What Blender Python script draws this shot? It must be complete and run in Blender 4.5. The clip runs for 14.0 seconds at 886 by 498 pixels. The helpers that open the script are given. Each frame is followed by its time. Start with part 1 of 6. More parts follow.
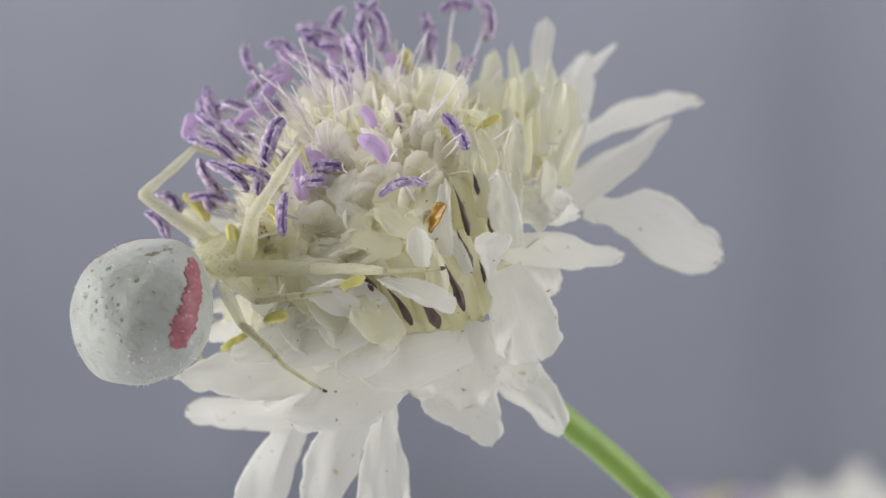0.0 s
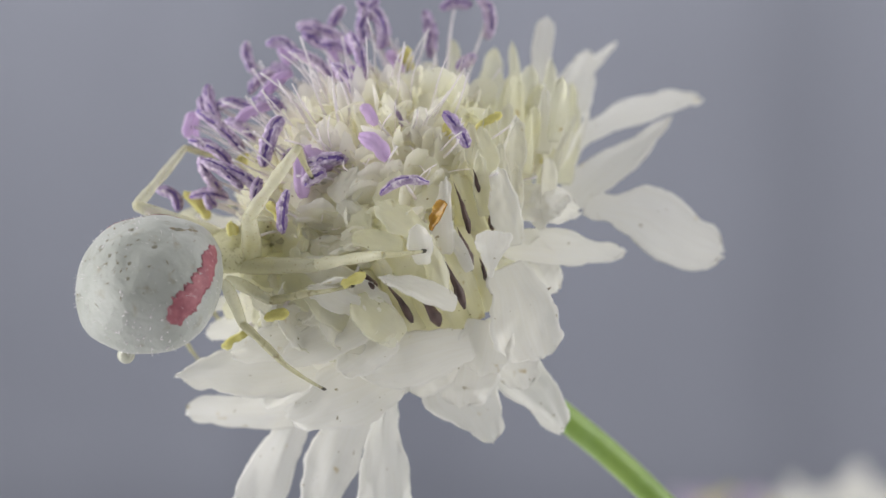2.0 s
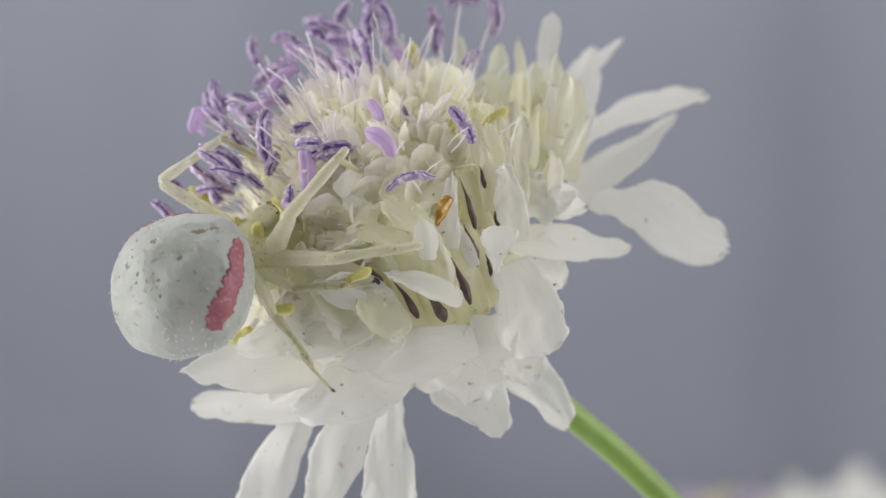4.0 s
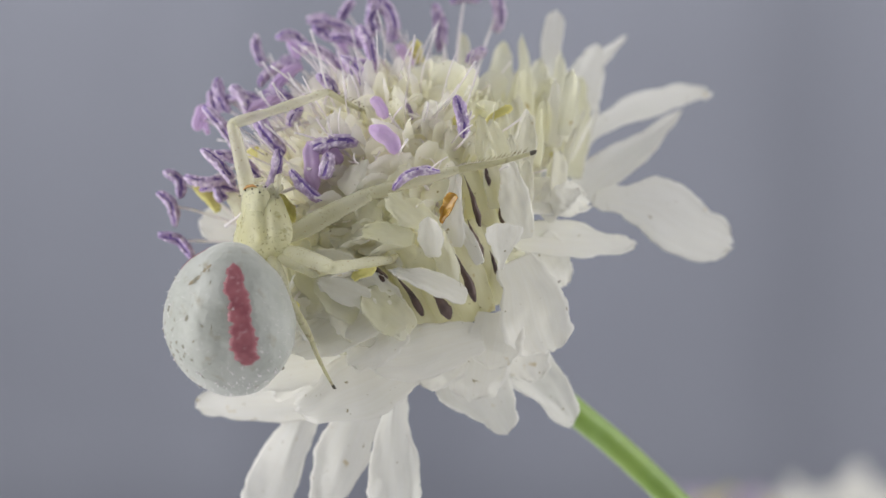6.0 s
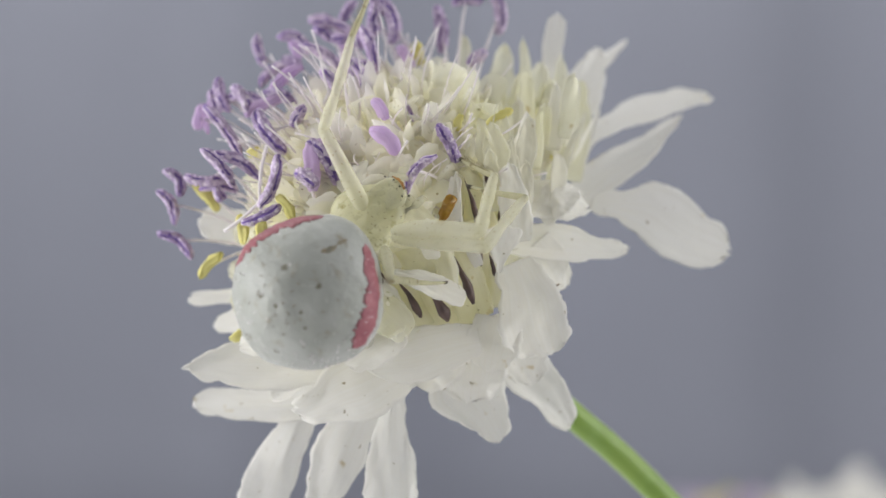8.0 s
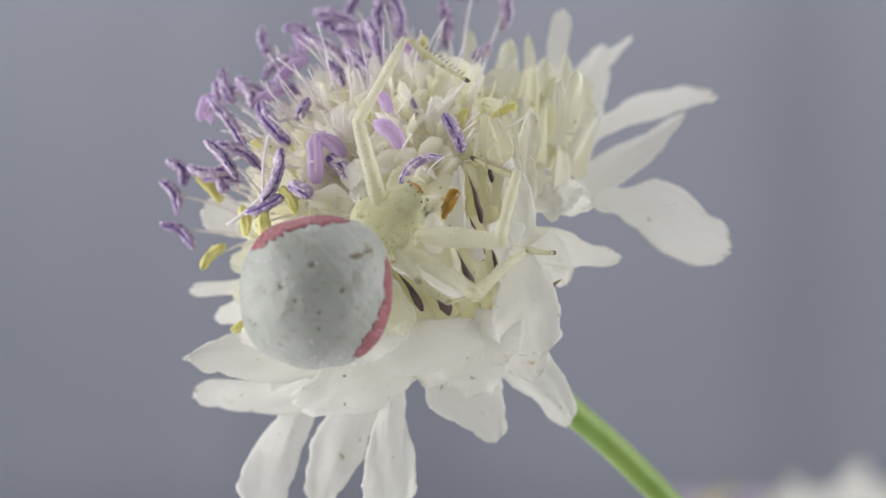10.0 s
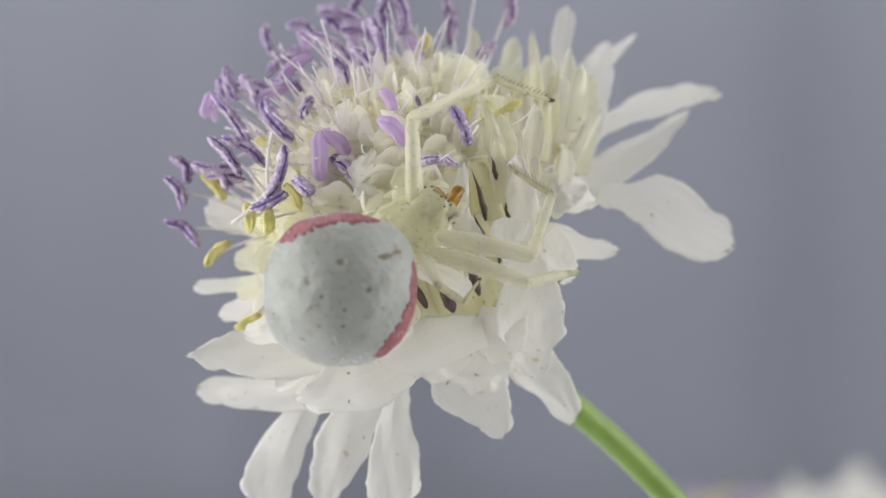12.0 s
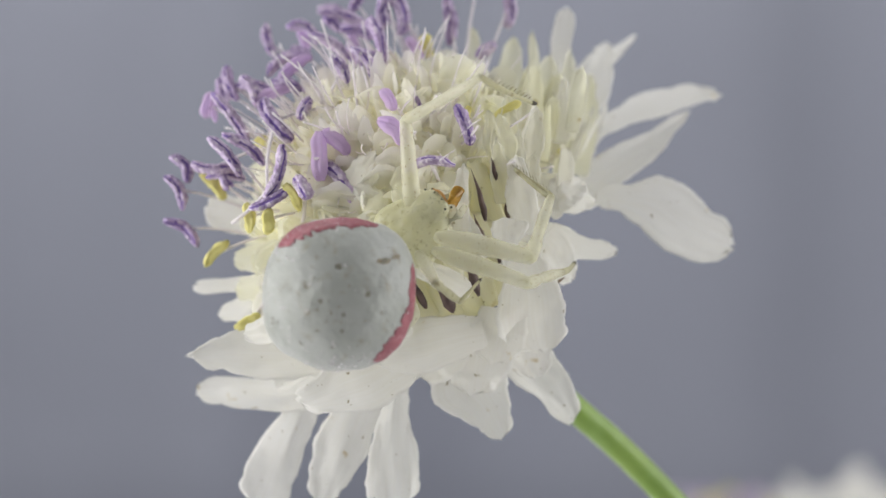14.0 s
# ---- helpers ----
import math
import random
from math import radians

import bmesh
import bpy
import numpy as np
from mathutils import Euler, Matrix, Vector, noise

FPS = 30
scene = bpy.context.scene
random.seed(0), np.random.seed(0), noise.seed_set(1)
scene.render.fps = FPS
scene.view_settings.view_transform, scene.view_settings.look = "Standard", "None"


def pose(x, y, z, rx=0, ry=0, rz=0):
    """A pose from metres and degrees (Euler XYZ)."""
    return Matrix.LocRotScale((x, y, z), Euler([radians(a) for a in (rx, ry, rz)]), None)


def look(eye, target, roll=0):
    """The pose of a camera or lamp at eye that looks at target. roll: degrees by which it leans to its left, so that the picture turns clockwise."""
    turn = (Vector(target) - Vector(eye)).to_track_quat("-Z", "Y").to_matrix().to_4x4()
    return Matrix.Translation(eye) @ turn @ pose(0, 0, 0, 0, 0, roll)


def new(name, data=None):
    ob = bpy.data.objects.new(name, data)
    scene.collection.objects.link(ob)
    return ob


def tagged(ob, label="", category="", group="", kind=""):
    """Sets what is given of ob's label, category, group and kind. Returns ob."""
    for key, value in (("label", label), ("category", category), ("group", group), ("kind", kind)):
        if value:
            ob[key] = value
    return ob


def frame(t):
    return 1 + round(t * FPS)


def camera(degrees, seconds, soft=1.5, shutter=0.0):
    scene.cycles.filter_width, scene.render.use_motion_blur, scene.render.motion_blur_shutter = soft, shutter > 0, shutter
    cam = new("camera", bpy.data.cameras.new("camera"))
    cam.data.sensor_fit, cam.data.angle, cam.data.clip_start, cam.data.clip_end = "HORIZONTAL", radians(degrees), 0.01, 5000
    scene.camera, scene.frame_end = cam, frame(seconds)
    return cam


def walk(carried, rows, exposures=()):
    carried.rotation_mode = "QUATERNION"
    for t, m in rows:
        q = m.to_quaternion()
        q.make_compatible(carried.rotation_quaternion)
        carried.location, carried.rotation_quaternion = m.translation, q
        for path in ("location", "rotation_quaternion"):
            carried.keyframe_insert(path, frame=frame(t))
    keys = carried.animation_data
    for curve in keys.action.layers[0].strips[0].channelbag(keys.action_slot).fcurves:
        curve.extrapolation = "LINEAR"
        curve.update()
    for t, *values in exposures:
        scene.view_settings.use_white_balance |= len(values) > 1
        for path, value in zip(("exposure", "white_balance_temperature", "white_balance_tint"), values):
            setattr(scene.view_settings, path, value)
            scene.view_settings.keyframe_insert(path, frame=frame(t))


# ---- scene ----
MM = 0.001
DIST = 88.41                 # from the lens to the flower's middle, mm

cam = camera(25.0, 14.0, soft=1.5)
cam.data.dof.use_dof = True
cam.data.dof.focus_distance = 0.0818
cam.data.dof.aperture_fstop = 40.0
walk(cam, [(0, look((0, -DIST * MM, 0), (0, 0, 0))), (14, look((0, -DIST * MM, 0), (0, 0, 0)))])

# many bounces: light passes from petal to petal
scene.cycles.max_bounces, scene.cycles.diffuse_bounces, scene.cycles.transmission_bounces = 24, 16, 16

# ---- light: a daylit studio table with a soft box at either side, and two added above ----
world = bpy.data.worlds.new("room_light")
scene.world = world
world.use_nodes = True
world.node_tree.nodes["Background"].inputs[0].default_value = (0.975, 0.98, 0.985, 1)
world.node_tree.nodes["Background"].inputs[1].default_value = 0.56


def soft_box(name, eye, target, size, height, watts, colour=(1, 0.985, 0.96)):
    data = bpy.data.lights.new(name, "AREA")
    data.shape, data.size, data.size_y = "RECTANGLE", size, height
    data.energy, data.color = watts, colour
    ob = new(name, data)
    ob.matrix_world = look(eye, target)
    return tagged(ob, "soft light box added out of view round the table", "lamp", kind="structure")


soft_box("soft_box", (-0.20, -0.045, 0.01), (0, 0, 0), 0.16, 0.28, 0.60)
soft_box("soft_box", (0.21, -0.040, 0.04), (0, 0, 0), 0.14, 0.28, 0.37)
# added out of view: lights the head and paper from above and behind
soft_box("soft_box", (-0.12, 0.18, 0.30), (-0.02, 0.16, 0), 0.26, 0.20, 0.36)
# added out of view: makes the paper brighter towards its top
soft_box("soft_box", (-0.06, 0.33, 0.20), (-0.05, 0.42, 0.02), 0.36, 0.08, 0.26)

# ---- materials ----


def material(name):
    m = bpy.data.materials.new(name)
    m.use_nodes = True
    nodes = m.node_tree.nodes
    return m, nodes, m.node_tree.links, nodes["Principled BSDF"]


def mixed(m, scale, dark, light, low=0.35, high=0.65, detail=4, source="Object"):
    """A colour that wanders between two, over patches of 1 / scale metres."""
    nodes, links = m.node_tree.nodes, m.node_tree.links
    coord = nodes.new("ShaderNodeTexCoord")
    tex = nodes.new("ShaderNodeTexNoise")
    tex.inputs["Scale"].default_value, tex.inputs["Detail"].default_value = scale, detail
    links.new(coord.outputs[source], tex.inputs["Vector"])
    ramp = nodes.new("ShaderNodeValToRGB")
    ramp.color_ramp.elements[0].position, ramp.color_ramp.elements[1].position = low, high
    ramp.color_ramp.elements[0].color = (*dark, 1)
    ramp.color_ramp.elements[1].color = (*light, 1)
    links.new(tex.outputs["Fac"], ramp.inputs["Fac"])
    return ramp.outputs["Color"]


def blend(m, fac, a, b):
    nodes, links = m.node_tree.nodes, m.node_tree.links
    mix = nodes.new("ShaderNodeMix")
    mix.data_type = "RGBA"
    for socket, value in ((mix.inputs[0], fac), (mix.inputs[6], a), (mix.inputs[7], b)):
        if isinstance(value, (int, float)):
            socket.default_value = value
        elif isinstance(value, tuple):
            socket.default_value = (*value, 1)
        else:
            links.new(value, socket)
    return mix.outputs[2]


def bumped(m, bsdf, scale, distance, strength=0.6, kind="ShaderNodeTexNoise", stretch=(1, 1, 1)):
    nodes, links = m.node_tree.nodes, m.node_tree.links
    coord, tex, bump = nodes.new("ShaderNodeTexCoord"), nodes.new(kind), nodes.new("ShaderNodeBump")
    mapping = nodes.new("ShaderNodeMapping")
    mapping.inputs["Scale"].default_value = stretch
    tex.inputs["Scale"].default_value = scale
    links.new(coord.outputs["Object"], mapping.inputs["Vector"])
    links.new(mapping.outputs[0], tex.inputs["Vector"])
    links.new(tex.outputs[0], bump.inputs["Height"])
    bump.inputs["Distance"].default_value, bump.inputs["Strength"].default_value = distance, strength
    links.new(bump.outputs[0], bsdf.inputs["Normal"])
    return bump


def spotted(m, colour, spot, scale, low, high):
    """Small marks of another colour strewn over a colour."""
    fac = mixed(m, scale, (0, 0, 0), (1, 1, 1), low, high, 6)
    return blend(m, fac, colour, spot)


def petal_material(name, base, deep, through_light, stain, rough=0.5, clear=0.0):
    """Thin living tissue with lengthwise veins: part of the light goes through it."""
    m, nodes, links, bsdf = material(name)
    colour = mixed(m, 500, deep, base, 0.3, 0.7)
    colour = spotted(m, colour, stain, 1500, 0.68, 0.76)
    colour = spotted(m, colour, tuple(c * 0.6 for c in stain), 3600, 0.70, 0.73)
    coord, mapping, veins = nodes.new("ShaderNodeTexCoord"), nodes.new("ShaderNodeMapping"), nodes.new("ShaderNodeTexNoise")
    mapping.inputs["Scale"].default_value = (24.0, 1.4, 1.0)
    veins.inputs["Scale"].default_value, veins.inputs["Detail"].default_value = 1.0, 3.0
    links.new(coord.outputs["UV"], mapping.inputs["Vector"])
    links.new(mapping.outputs[0], veins.inputs["Vector"])
    ramp = nodes.new("ShaderNodeValToRGB")
    ramp.color_ramp.elements[0].position, ramp.color_ramp.elements[1].position = 0.35, 0.6
    ramp.color_ramp.elements[0].color, ramp.color_ramp.elements[1].color = (0.975, 0.97, 0.955, 1), (1, 1, 1, 1)
    links.new(veins.outputs["Fac"], ramp.inputs["Fac"])
    mul = nodes.new("ShaderNodeMix")
    mul.data_type, mul.blend_type = "RGBA", "MULTIPLY"
    mul.inputs[0].default_value = 1.0
    links.new(colour, mul.inputs[6])
    links.new(ramp.outputs["Color"], mul.inputs[7])
    colour = mul.outputs[2]
    links.new(colour, bsdf.inputs["Base Color"])
    bsdf.inputs["Roughness"].default_value = rough
    bsdf.inputs["Specular IOR Level"].default_value = 0.3
    bump = bumped(m, bsdf, 1400, 0.00006, 0.5)
    ridge = nodes.new("ShaderNodeBump")
    ridge.inputs["Distance"].default_value, ridge.inputs["Strength"].default_value = 0.00003, 0.45
    links.new(veins.outputs["Fac"], ridge.inputs["Height"])
    crumple, soft = nodes.new("ShaderNodeTexNoise"), nodes.new("ShaderNodeBump")
    crumple.inputs["Scale"].default_value, crumple.inputs["Detail"].default_value = 520.0, 5.0
    links.new(coord.outputs["Object"], crumple.inputs["Vector"])
    soft.inputs["Distance"].default_value, soft.inputs["Strength"].default_value = 0.00016, 0.6
    links.new(crumple.outputs["Fac"], soft.inputs["Height"])
    links.new(soft.outputs[0], ridge.inputs["Normal"])
    links.new(ridge.outputs[0], bump.inputs["Normal"])
    thin = nodes.new("ShaderNodeBsdfTranslucent")
    links.new(colour, thin.inputs["Color"])
    mix = nodes.new("ShaderNodeMixShader")
    mix.inputs[0].default_value = through_light
    links.new(bsdf.outputs[0], mix.inputs[1])
    links.new(thin.outputs[0], mix.inputs[2])
    if clear:
        glassy, both = nodes.new("ShaderNodeBsdfTransparent"), nodes.new("ShaderNodeMixShader")
        both.inputs[0].default_value = clear
        links.new(mix.outputs[0], both.inputs[1])
        links.new(glassy.outputs[0], both.inputs[2])
        mix = both
    links.new(mix.outputs[0], nodes["Material Output"].inputs["Surface"])
    return m


WHITE_PETAL = petal_material("white_petal", (0.975, 0.972, 0.965), (0.962, 0.958, 0.942), 0.6, (0.74, 0.66, 0.50), clear=0.03)
CREAM_PETAL = petal_material("cream_petal", (0.97, 0.966, 0.90), (0.955, 0.95, 0.79), 0.62, (0.68, 0.60, 0.36), clear=0.28)
LILAC_PETAL = petal_material("lilac_petal", (0.80, 0.66, 0.88), (0.70, 0.54, 0.82), 0.5, (0.4, 0.27, 0.55), clear=0.15)
PALE_FLORET = petal_material("pale_floret", (0.95, 0.945, 0.915), (0.93, 0.92, 0.845), 0.55, (0.72, 0.64, 0.52), clear=0.26)
# lilac-tinged and darkened: the shade between the crown's lobes is in this colour
SHADED_CROWN_LOBE = petal_material("shaded_crown_lobe", (0.90, 0.885, 0.875), (0.86, 0.84, 0.825), 0.55, (0.68, 0.58, 0.6), clear=0.28)
FILAMENT = petal_material("filament", (0.93, 0.905, 0.93), (0.89, 0.855, 0.90), 0.3, (0.7, 0.62, 0.6))


def plain(name, base, deep, scale, rough, bump_scale, bump_depth, spec=0.4, spot=None, spot_scale=2500, spot_range=(0.62, 0.7)):
    m, nodes, links, bsdf = material(name)
    colour = mixed(m, scale, deep, base, 0.32, 0.68)
    if spot:
        colour = spotted(m, colour, spot, spot_scale, *spot_range)
    links.new(colour, bsdf.inputs["Base Color"])
    bsdf.inputs["Roughness"].default_value = rough
    bsdf.inputs["Specular IOR Level"].default_value = spec
    bumped(m, bsdf, bump_scale, bump_depth, 0.7)
    return m


def anther_material(name, dark, light, dust):
    """Dusty anther skin; each anther has its own depth of colour."""
    m, nodes, links, bsdf = material(name)
    info = nodes.new("ShaderNodeObjectInfo")
    own = blend(m, info.outputs["Random"], dark, light)
    grain = mixed(m, 2600, (0.55, 0.5, 0.6), (1.0, 1.0, 1.0), 0.35, 0.62, 6)
    mix = nodes.new("ShaderNodeMix")
    mix.data_type, mix.blend_type = "RGBA", "MULTIPLY"
    mix.inputs[0].default_value = 1.0
    links.new(own, mix.inputs[6])
    links.new(grain, mix.inputs[7])
    colour = spotted(m, mix.outputs[2], dust, 5200, 0.52, 0.66)
    links.new(colour, bsdf.inputs["Base Color"])
    bsdf.inputs["Roughness"].default_value = 0.8
    bsdf.inputs["Specular IOR Level"].default_value = 0.25
    bumped(m, bsdf, 7000, 0.00016, 0.9)
    return m


ANTHER = anther_material("violet_anther", (0.54, 0.43, 0.68), (0.71, 0.60, 0.78), (0.82, 0.75, 0.83))
ANTHER_PINK = anther_material("mauve_anther", (0.54, 0.42, 0.68), (0.74, 0.62, 0.80), (0.80, 0.70, 0.83))
POLLEN = plain("pale_pollen", (0.76, 0.69, 0.80), (0.52, 0.42, 0.60), 3000, 0.8, 9000, 0.00002, 0.2)
ANTHER_DARK = plain("dark_violet_seam", (0.24, 0.15, 0.45), (0.11, 0.065, 0.26), 3000, 0.7, 9000, 0.00003, 0.3)
POLLEN_YELLOW = plain("yellow_anther", (0.76, 0.71, 0.29), (0.62, 0.57, 0.19), 1800, 0.6, 7000, 0.00004, 0.3)
STEM_GREEN = plain("green_stem", (0.24, 0.375, 0.05), (0.175, 0.305, 0.03), 300, 0.48, 2500, 0.00003, 0.8, (0.26, 0.42, 0.10), 700, (0.5, 0.8))
# fine pale down on the stem
STEM_GREEN.node_tree.nodes["Principled BSDF"].inputs["Sheen Weight"].default_value = 0.9
STEM_GREEN.node_tree.nodes["Principled BSDF"].inputs["Sheen Roughness"].default_value = 0.35
SEED_OLIVE = petal_material("olive_calyx", (0.962, 0.953, 0.84), (0.94, 0.928, 0.73), 0.6, (0.70, 0.62, 0.36), clear=0.1)
SEED_BRISTLE = plain("dark_bristle", (0.13, 0.085, 0.075), (0.055, 0.034, 0.034), 1500, 0.5, 4000, 0.00004, 0.4)
SEED_AMBER = plain("amber_husk", (0.62, 0.36, 0.06), (0.36, 0.17, 0.02), 2600, 0.22, 4000, 0.00005, 0.6, (0.72, 0.52, 0.22), 3500, (0.6, 0.68))
SEED_AMBER_DARK = plain("dark_husk", (0.22, 0.15, 0.07), (0.10, 0.06, 0.03), 2600, 0.4, 4000, 0.00005, 0.5)
RECEPTACLE = plain("cream_receptacle", (0.92, 0.90, 0.74), (0.88, 0.85, 0.62), 500, 0.7, 3000, 0.0001, 0.3)


def skin(name, base, deep, scale, spot, spot_range, rough, depth_mm, radius, weight=0.3, clear=0.0, velvet=0.0, glow=0.0, wrinkle=0.0, specks=True):
    m, nodes, links, bsdf = material(name)
    colour = mixed(m, scale, deep, base, 0.3, 0.7)
    colour = spotted(m, colour, spot, 1700, *spot_range)
    if specks:
        dots, patchy = mixed(m, 7500, (0, 0, 0), (0.6, 0.6, 0.6), 0.60, 0.66, 2), mixed(m, 500, (0, 0, 0), (1, 1, 1), 0.44, 0.60, 2)
        both = nodes.new("ShaderNodeMath")
        both.operation = "MULTIPLY"
        links.new(dots, both.inputs[0])
        links.new(patchy, both.inputs[1])
        colour = blend(m, both.outputs[0], colour, tuple(c * 0.7 for c in spot))
    links.new(colour, bsdf.inputs["Base Color"])
    bsdf.inputs["Roughness"].default_value = rough
    bsdf.inputs["Specular IOR Level"].default_value = 0.45
    bsdf.inputs["Subsurface Weight"].default_value = weight
    bsdf.inputs["Subsurface Radius"].default_value = radius
    bsdf.inputs["Subsurface Scale"].default_value = depth_mm * MM
    bump = bumped(m, bsdf, 2600, 0.0001, 0.6)
    if wrinkle:
        coord, mapping, folds, crease = nodes.new("ShaderNodeTexCoord"), nodes.new("ShaderNodeMapping"), nodes.new("ShaderNodeTexNoise"), nodes.new("ShaderNodeBump")
        mapping.inputs["Scale"].default_value = (900, 2600, 900)
        folds.inputs["Scale"].default_value, folds.inputs["Detail"].default_value = 1.0, 4.0
        links.new(coord.outputs["Object"], mapping.inputs["Vector"])
        links.new(mapping.outputs[0], folds.inputs["Vector"])
        crease.inputs["Distance"].default_value, crease.inputs["Strength"].default_value = wrinkle * MM, 0.7
        links.new(folds.outputs["Fac"], crease.inputs["Height"])
        links.new(crease.outputs[0], bump.inputs["Normal"])
    if velvet:
        bsdf.inputs["Sheen Weight"].default_value, bsdf.inputs["Sheen Roughness"].default_value = velvet, 0.45
    if glow:
        thin, mix = nodes.new("ShaderNodeBsdfTranslucent"), nodes.new("ShaderNodeMixShader")
        links.new(colour, thin.inputs["Color"])
        mix.inputs[0].default_value = glow
        links.new(bsdf.outputs[0], mix.inputs[1])
        links.new(thin.outputs[0], mix.inputs[2])
        links.new(mix.outputs[0], nodes["Material Output"].inputs["Surface"])
        bsdf = mix
    if clear:
        glassy, mix = nodes.new("ShaderNodeBsdfTransparent"), nodes.new("ShaderNodeMixShader")
        mix.inputs[0].default_value = clear
        links.new(bsdf.outputs[0], mix.inputs[1])
        links.new(glassy.outputs[0], mix.inputs[2])
        links.new(mix.outputs[0], nodes["Material Output"].inputs["Surface"])
    return m


ABDOMEN = skin("chalky_abdomen", (0.44, 0.455, 0.44), (0.335, 0.35, 0.325), 620, (0.27, 0.24, 0.17), (0.60, 0.82), 0.45, 0.5, (1, 1, 0.9), 0.5, velvet=0.25, wrinkle=0.05, specks=False)
STRIPE = plain("pink_stripe", (0.36, 0.125, 0.15), (0.25, 0.075, 0.10), 2200, 0.5, 5000, 0.00004, 0.4, (0.46, 0.25, 0.28), 5200, (0.56, 0.72))
PIT = plain("brown_pit", (0.27, 0.265, 0.22), (0.17, 0.16, 0.12), 3000, 0.7, 5000, 0.00004, 0.3)
LEG = skin("pale_leg", (0.85, 0.84, 0.70), (0.75, 0.735, 0.565), 700, (0.45, 0.40, 0.22), (0.66, 0.80), 0.24, 0.3, (1, 0.98, 0.8), 0.2, clear=0.46, glow=0.5)
HEAD = skin("pale_head", (0.83, 0.82, 0.64), (0.72, 0.71, 0.49), 800, (0.40, 0.37, 0.18), (0.58, 0.74), 0.24, 0.3, (1, 0.98, 0.75), 0.2, clear=0.28, glow=0.5)
FACE = skin("whitish_face", (0.79, 0.78, 0.60), (0.66, 0.65, 0.44), 900, (0.35, 0.33, 0.18), (0.68, 0.74), 0.3, 0.3, (1, 0.98, 0.8), 0.2, clear=0.1, glow=0.4)
LEG_TIP = skin("speckled_leg_tip", (0.70, 0.68, 0.50), (0.54, 0.52, 0.34), 1600, (0.25, 0.2, 0.1), (0.56, 0.66), 0.3, 0.3, (1, 0.98, 0.8), 0.2, clear=0.2, glow=0.4)
CLAW = plain("dark_claw", (0.10, 0.09, 0.07), (0.05, 0.045, 0.035), 3000, 0.5, 6000, 0.00002, 0.4)
DIRT = plain("brown_dirt", (0.33, 0.285, 0.20), (0.21, 0.17, 0.115), 3000, 0.8, 6000, 0.00002, 0.2)
SPINE = plain("brown_spine", (0.30, 0.26, 0.15), (0.2, 0.17, 0.09), 3000, 0.5, 6000, 0.00002, 0.4)
EYE = plain("dark_eye", (0.02, 0.02, 0.02), (0.01, 0.01, 0.01), 3000, 0.15, 6000, 0.000002, 0.6)
EYE_PATCH = plain("amber_brow", (0.42, 0.22, 0.06), (0.3, 0.14, 0.03), 3000, 0.5, 6000, 0.00002, 0.4)
DROP = plain("milky_drop", (0.56, 0.56, 0.48), (0.40, 0.40, 0.33), 1500, 0.06, 3000, 0.00001, 0.6)
PAPER = plain("grey_paper", (0.298, 0.312, 0.376), (0.278, 0.291, 0.352), 14, 0.9, 900, 0.0002, 0.2)
# the unseen table's pale grey is set to bounce light onto the lower petals
BOARD = plain("grey_board", (0.66, 0.66, 0.66), (0.60, 0.60, 0.60), 30, 0.6, 900, 0.0001, 0.3)
# for the added panel behind the camera that keeps front light off
BLOCKER_DARK = plain("dark_blocker", (0.07, 0.07, 0.072), (0.05, 0.05, 0.052), 12, 0.85, 300, 0.0005, 0.2)

# ---- building blocks, in millimetres ----


def mm(x, y, z, turn=0.0):
    return pose(x * MM, y * MM, z * MM, 0, turn, 0)


def link_mesh(name, bm, mat, smooth=True):
    data = bpy.data.meshes.new(name)
    for v in bm.verts:
        v.co *= MM
    bm.normal_update()
    bm.to_mesh(data)
    bm.free()
    for m in (mat if isinstance(mat, (list, tuple)) else (mat,)):
        data.materials.append(m)
    if smooth:
        for p in data.polygons:
            p.use_smooth = True
    return data


def part(name, bm, mat, parent, label="", place=None):
    ob = new(name, link_mesh(name, bm, mat))
    ob.parent = parent
    if place is not None:
        ob.matrix_local = place
    if label:
        tagged(ob, label)
    return ob


def thing(name, m, label, category, group=""):
    ob = new(name)
    ob.empty_display_size = 0.001
    ob.matrix_world = m
    return tagged(ob, label, category, group)


def frame_of(along, towards):
    """Unit axes: x across, y along, z on the side of towards."""
    y = Vector(along).normalized()
    x = y.cross(Vector(towards)).normalized()
    return x, y, x.cross(y).normalized()


def sheet(bm, grid, thick):
    """A closed thin leaf from a grid of (point, normal); its map runs across and along it."""
    rows, cols = len(grid), len(grid[0])
    where = {}
    faces = []

    def layer(shift):
        made = [[bm.verts.new(p + n * shift) for p, n in row] for row in grid]
        for i, row in enumerate(made):
            for j, v in enumerate(row):
                where[v] = (j / (cols - 1), i / (rows - 1))
        return made

    top = layer(thick / 2)
    for i in range(rows - 1):
        for j in range(cols - 1):
            faces.append(bm.faces.new((top[i][j], top[i][j + 1], top[i + 1][j + 1], top[i + 1][j])))
    if thick:
        low = layer(-thick / 2)
        for i in range(rows - 1):
            for j in range(cols - 1):
                faces.append(bm.faces.new((low[i][j], low[i + 1][j], low[i + 1][j + 1], low[i][j + 1])))
        rim = ([(0, j) for j in range(cols)] + [(i, cols - 1) for i in range(1, rows)]
               + [(rows - 1, j) for j in range(cols - 2, -1, -1)] + [(i, 0) for i in range(rows - 2, 0, -1)])
        for (a, b), (c, d) in zip(rim, rim[1:] + rim[:1]):
            faces.append(bm.faces.new((top[a][b], low[a][b], low[c][d], top[c][d])))
    uv = bm.loops.layers.uv.verify()
    for f in faces:
        for loop in f.loops:
            loop[uv].uv = where[loop.vert]


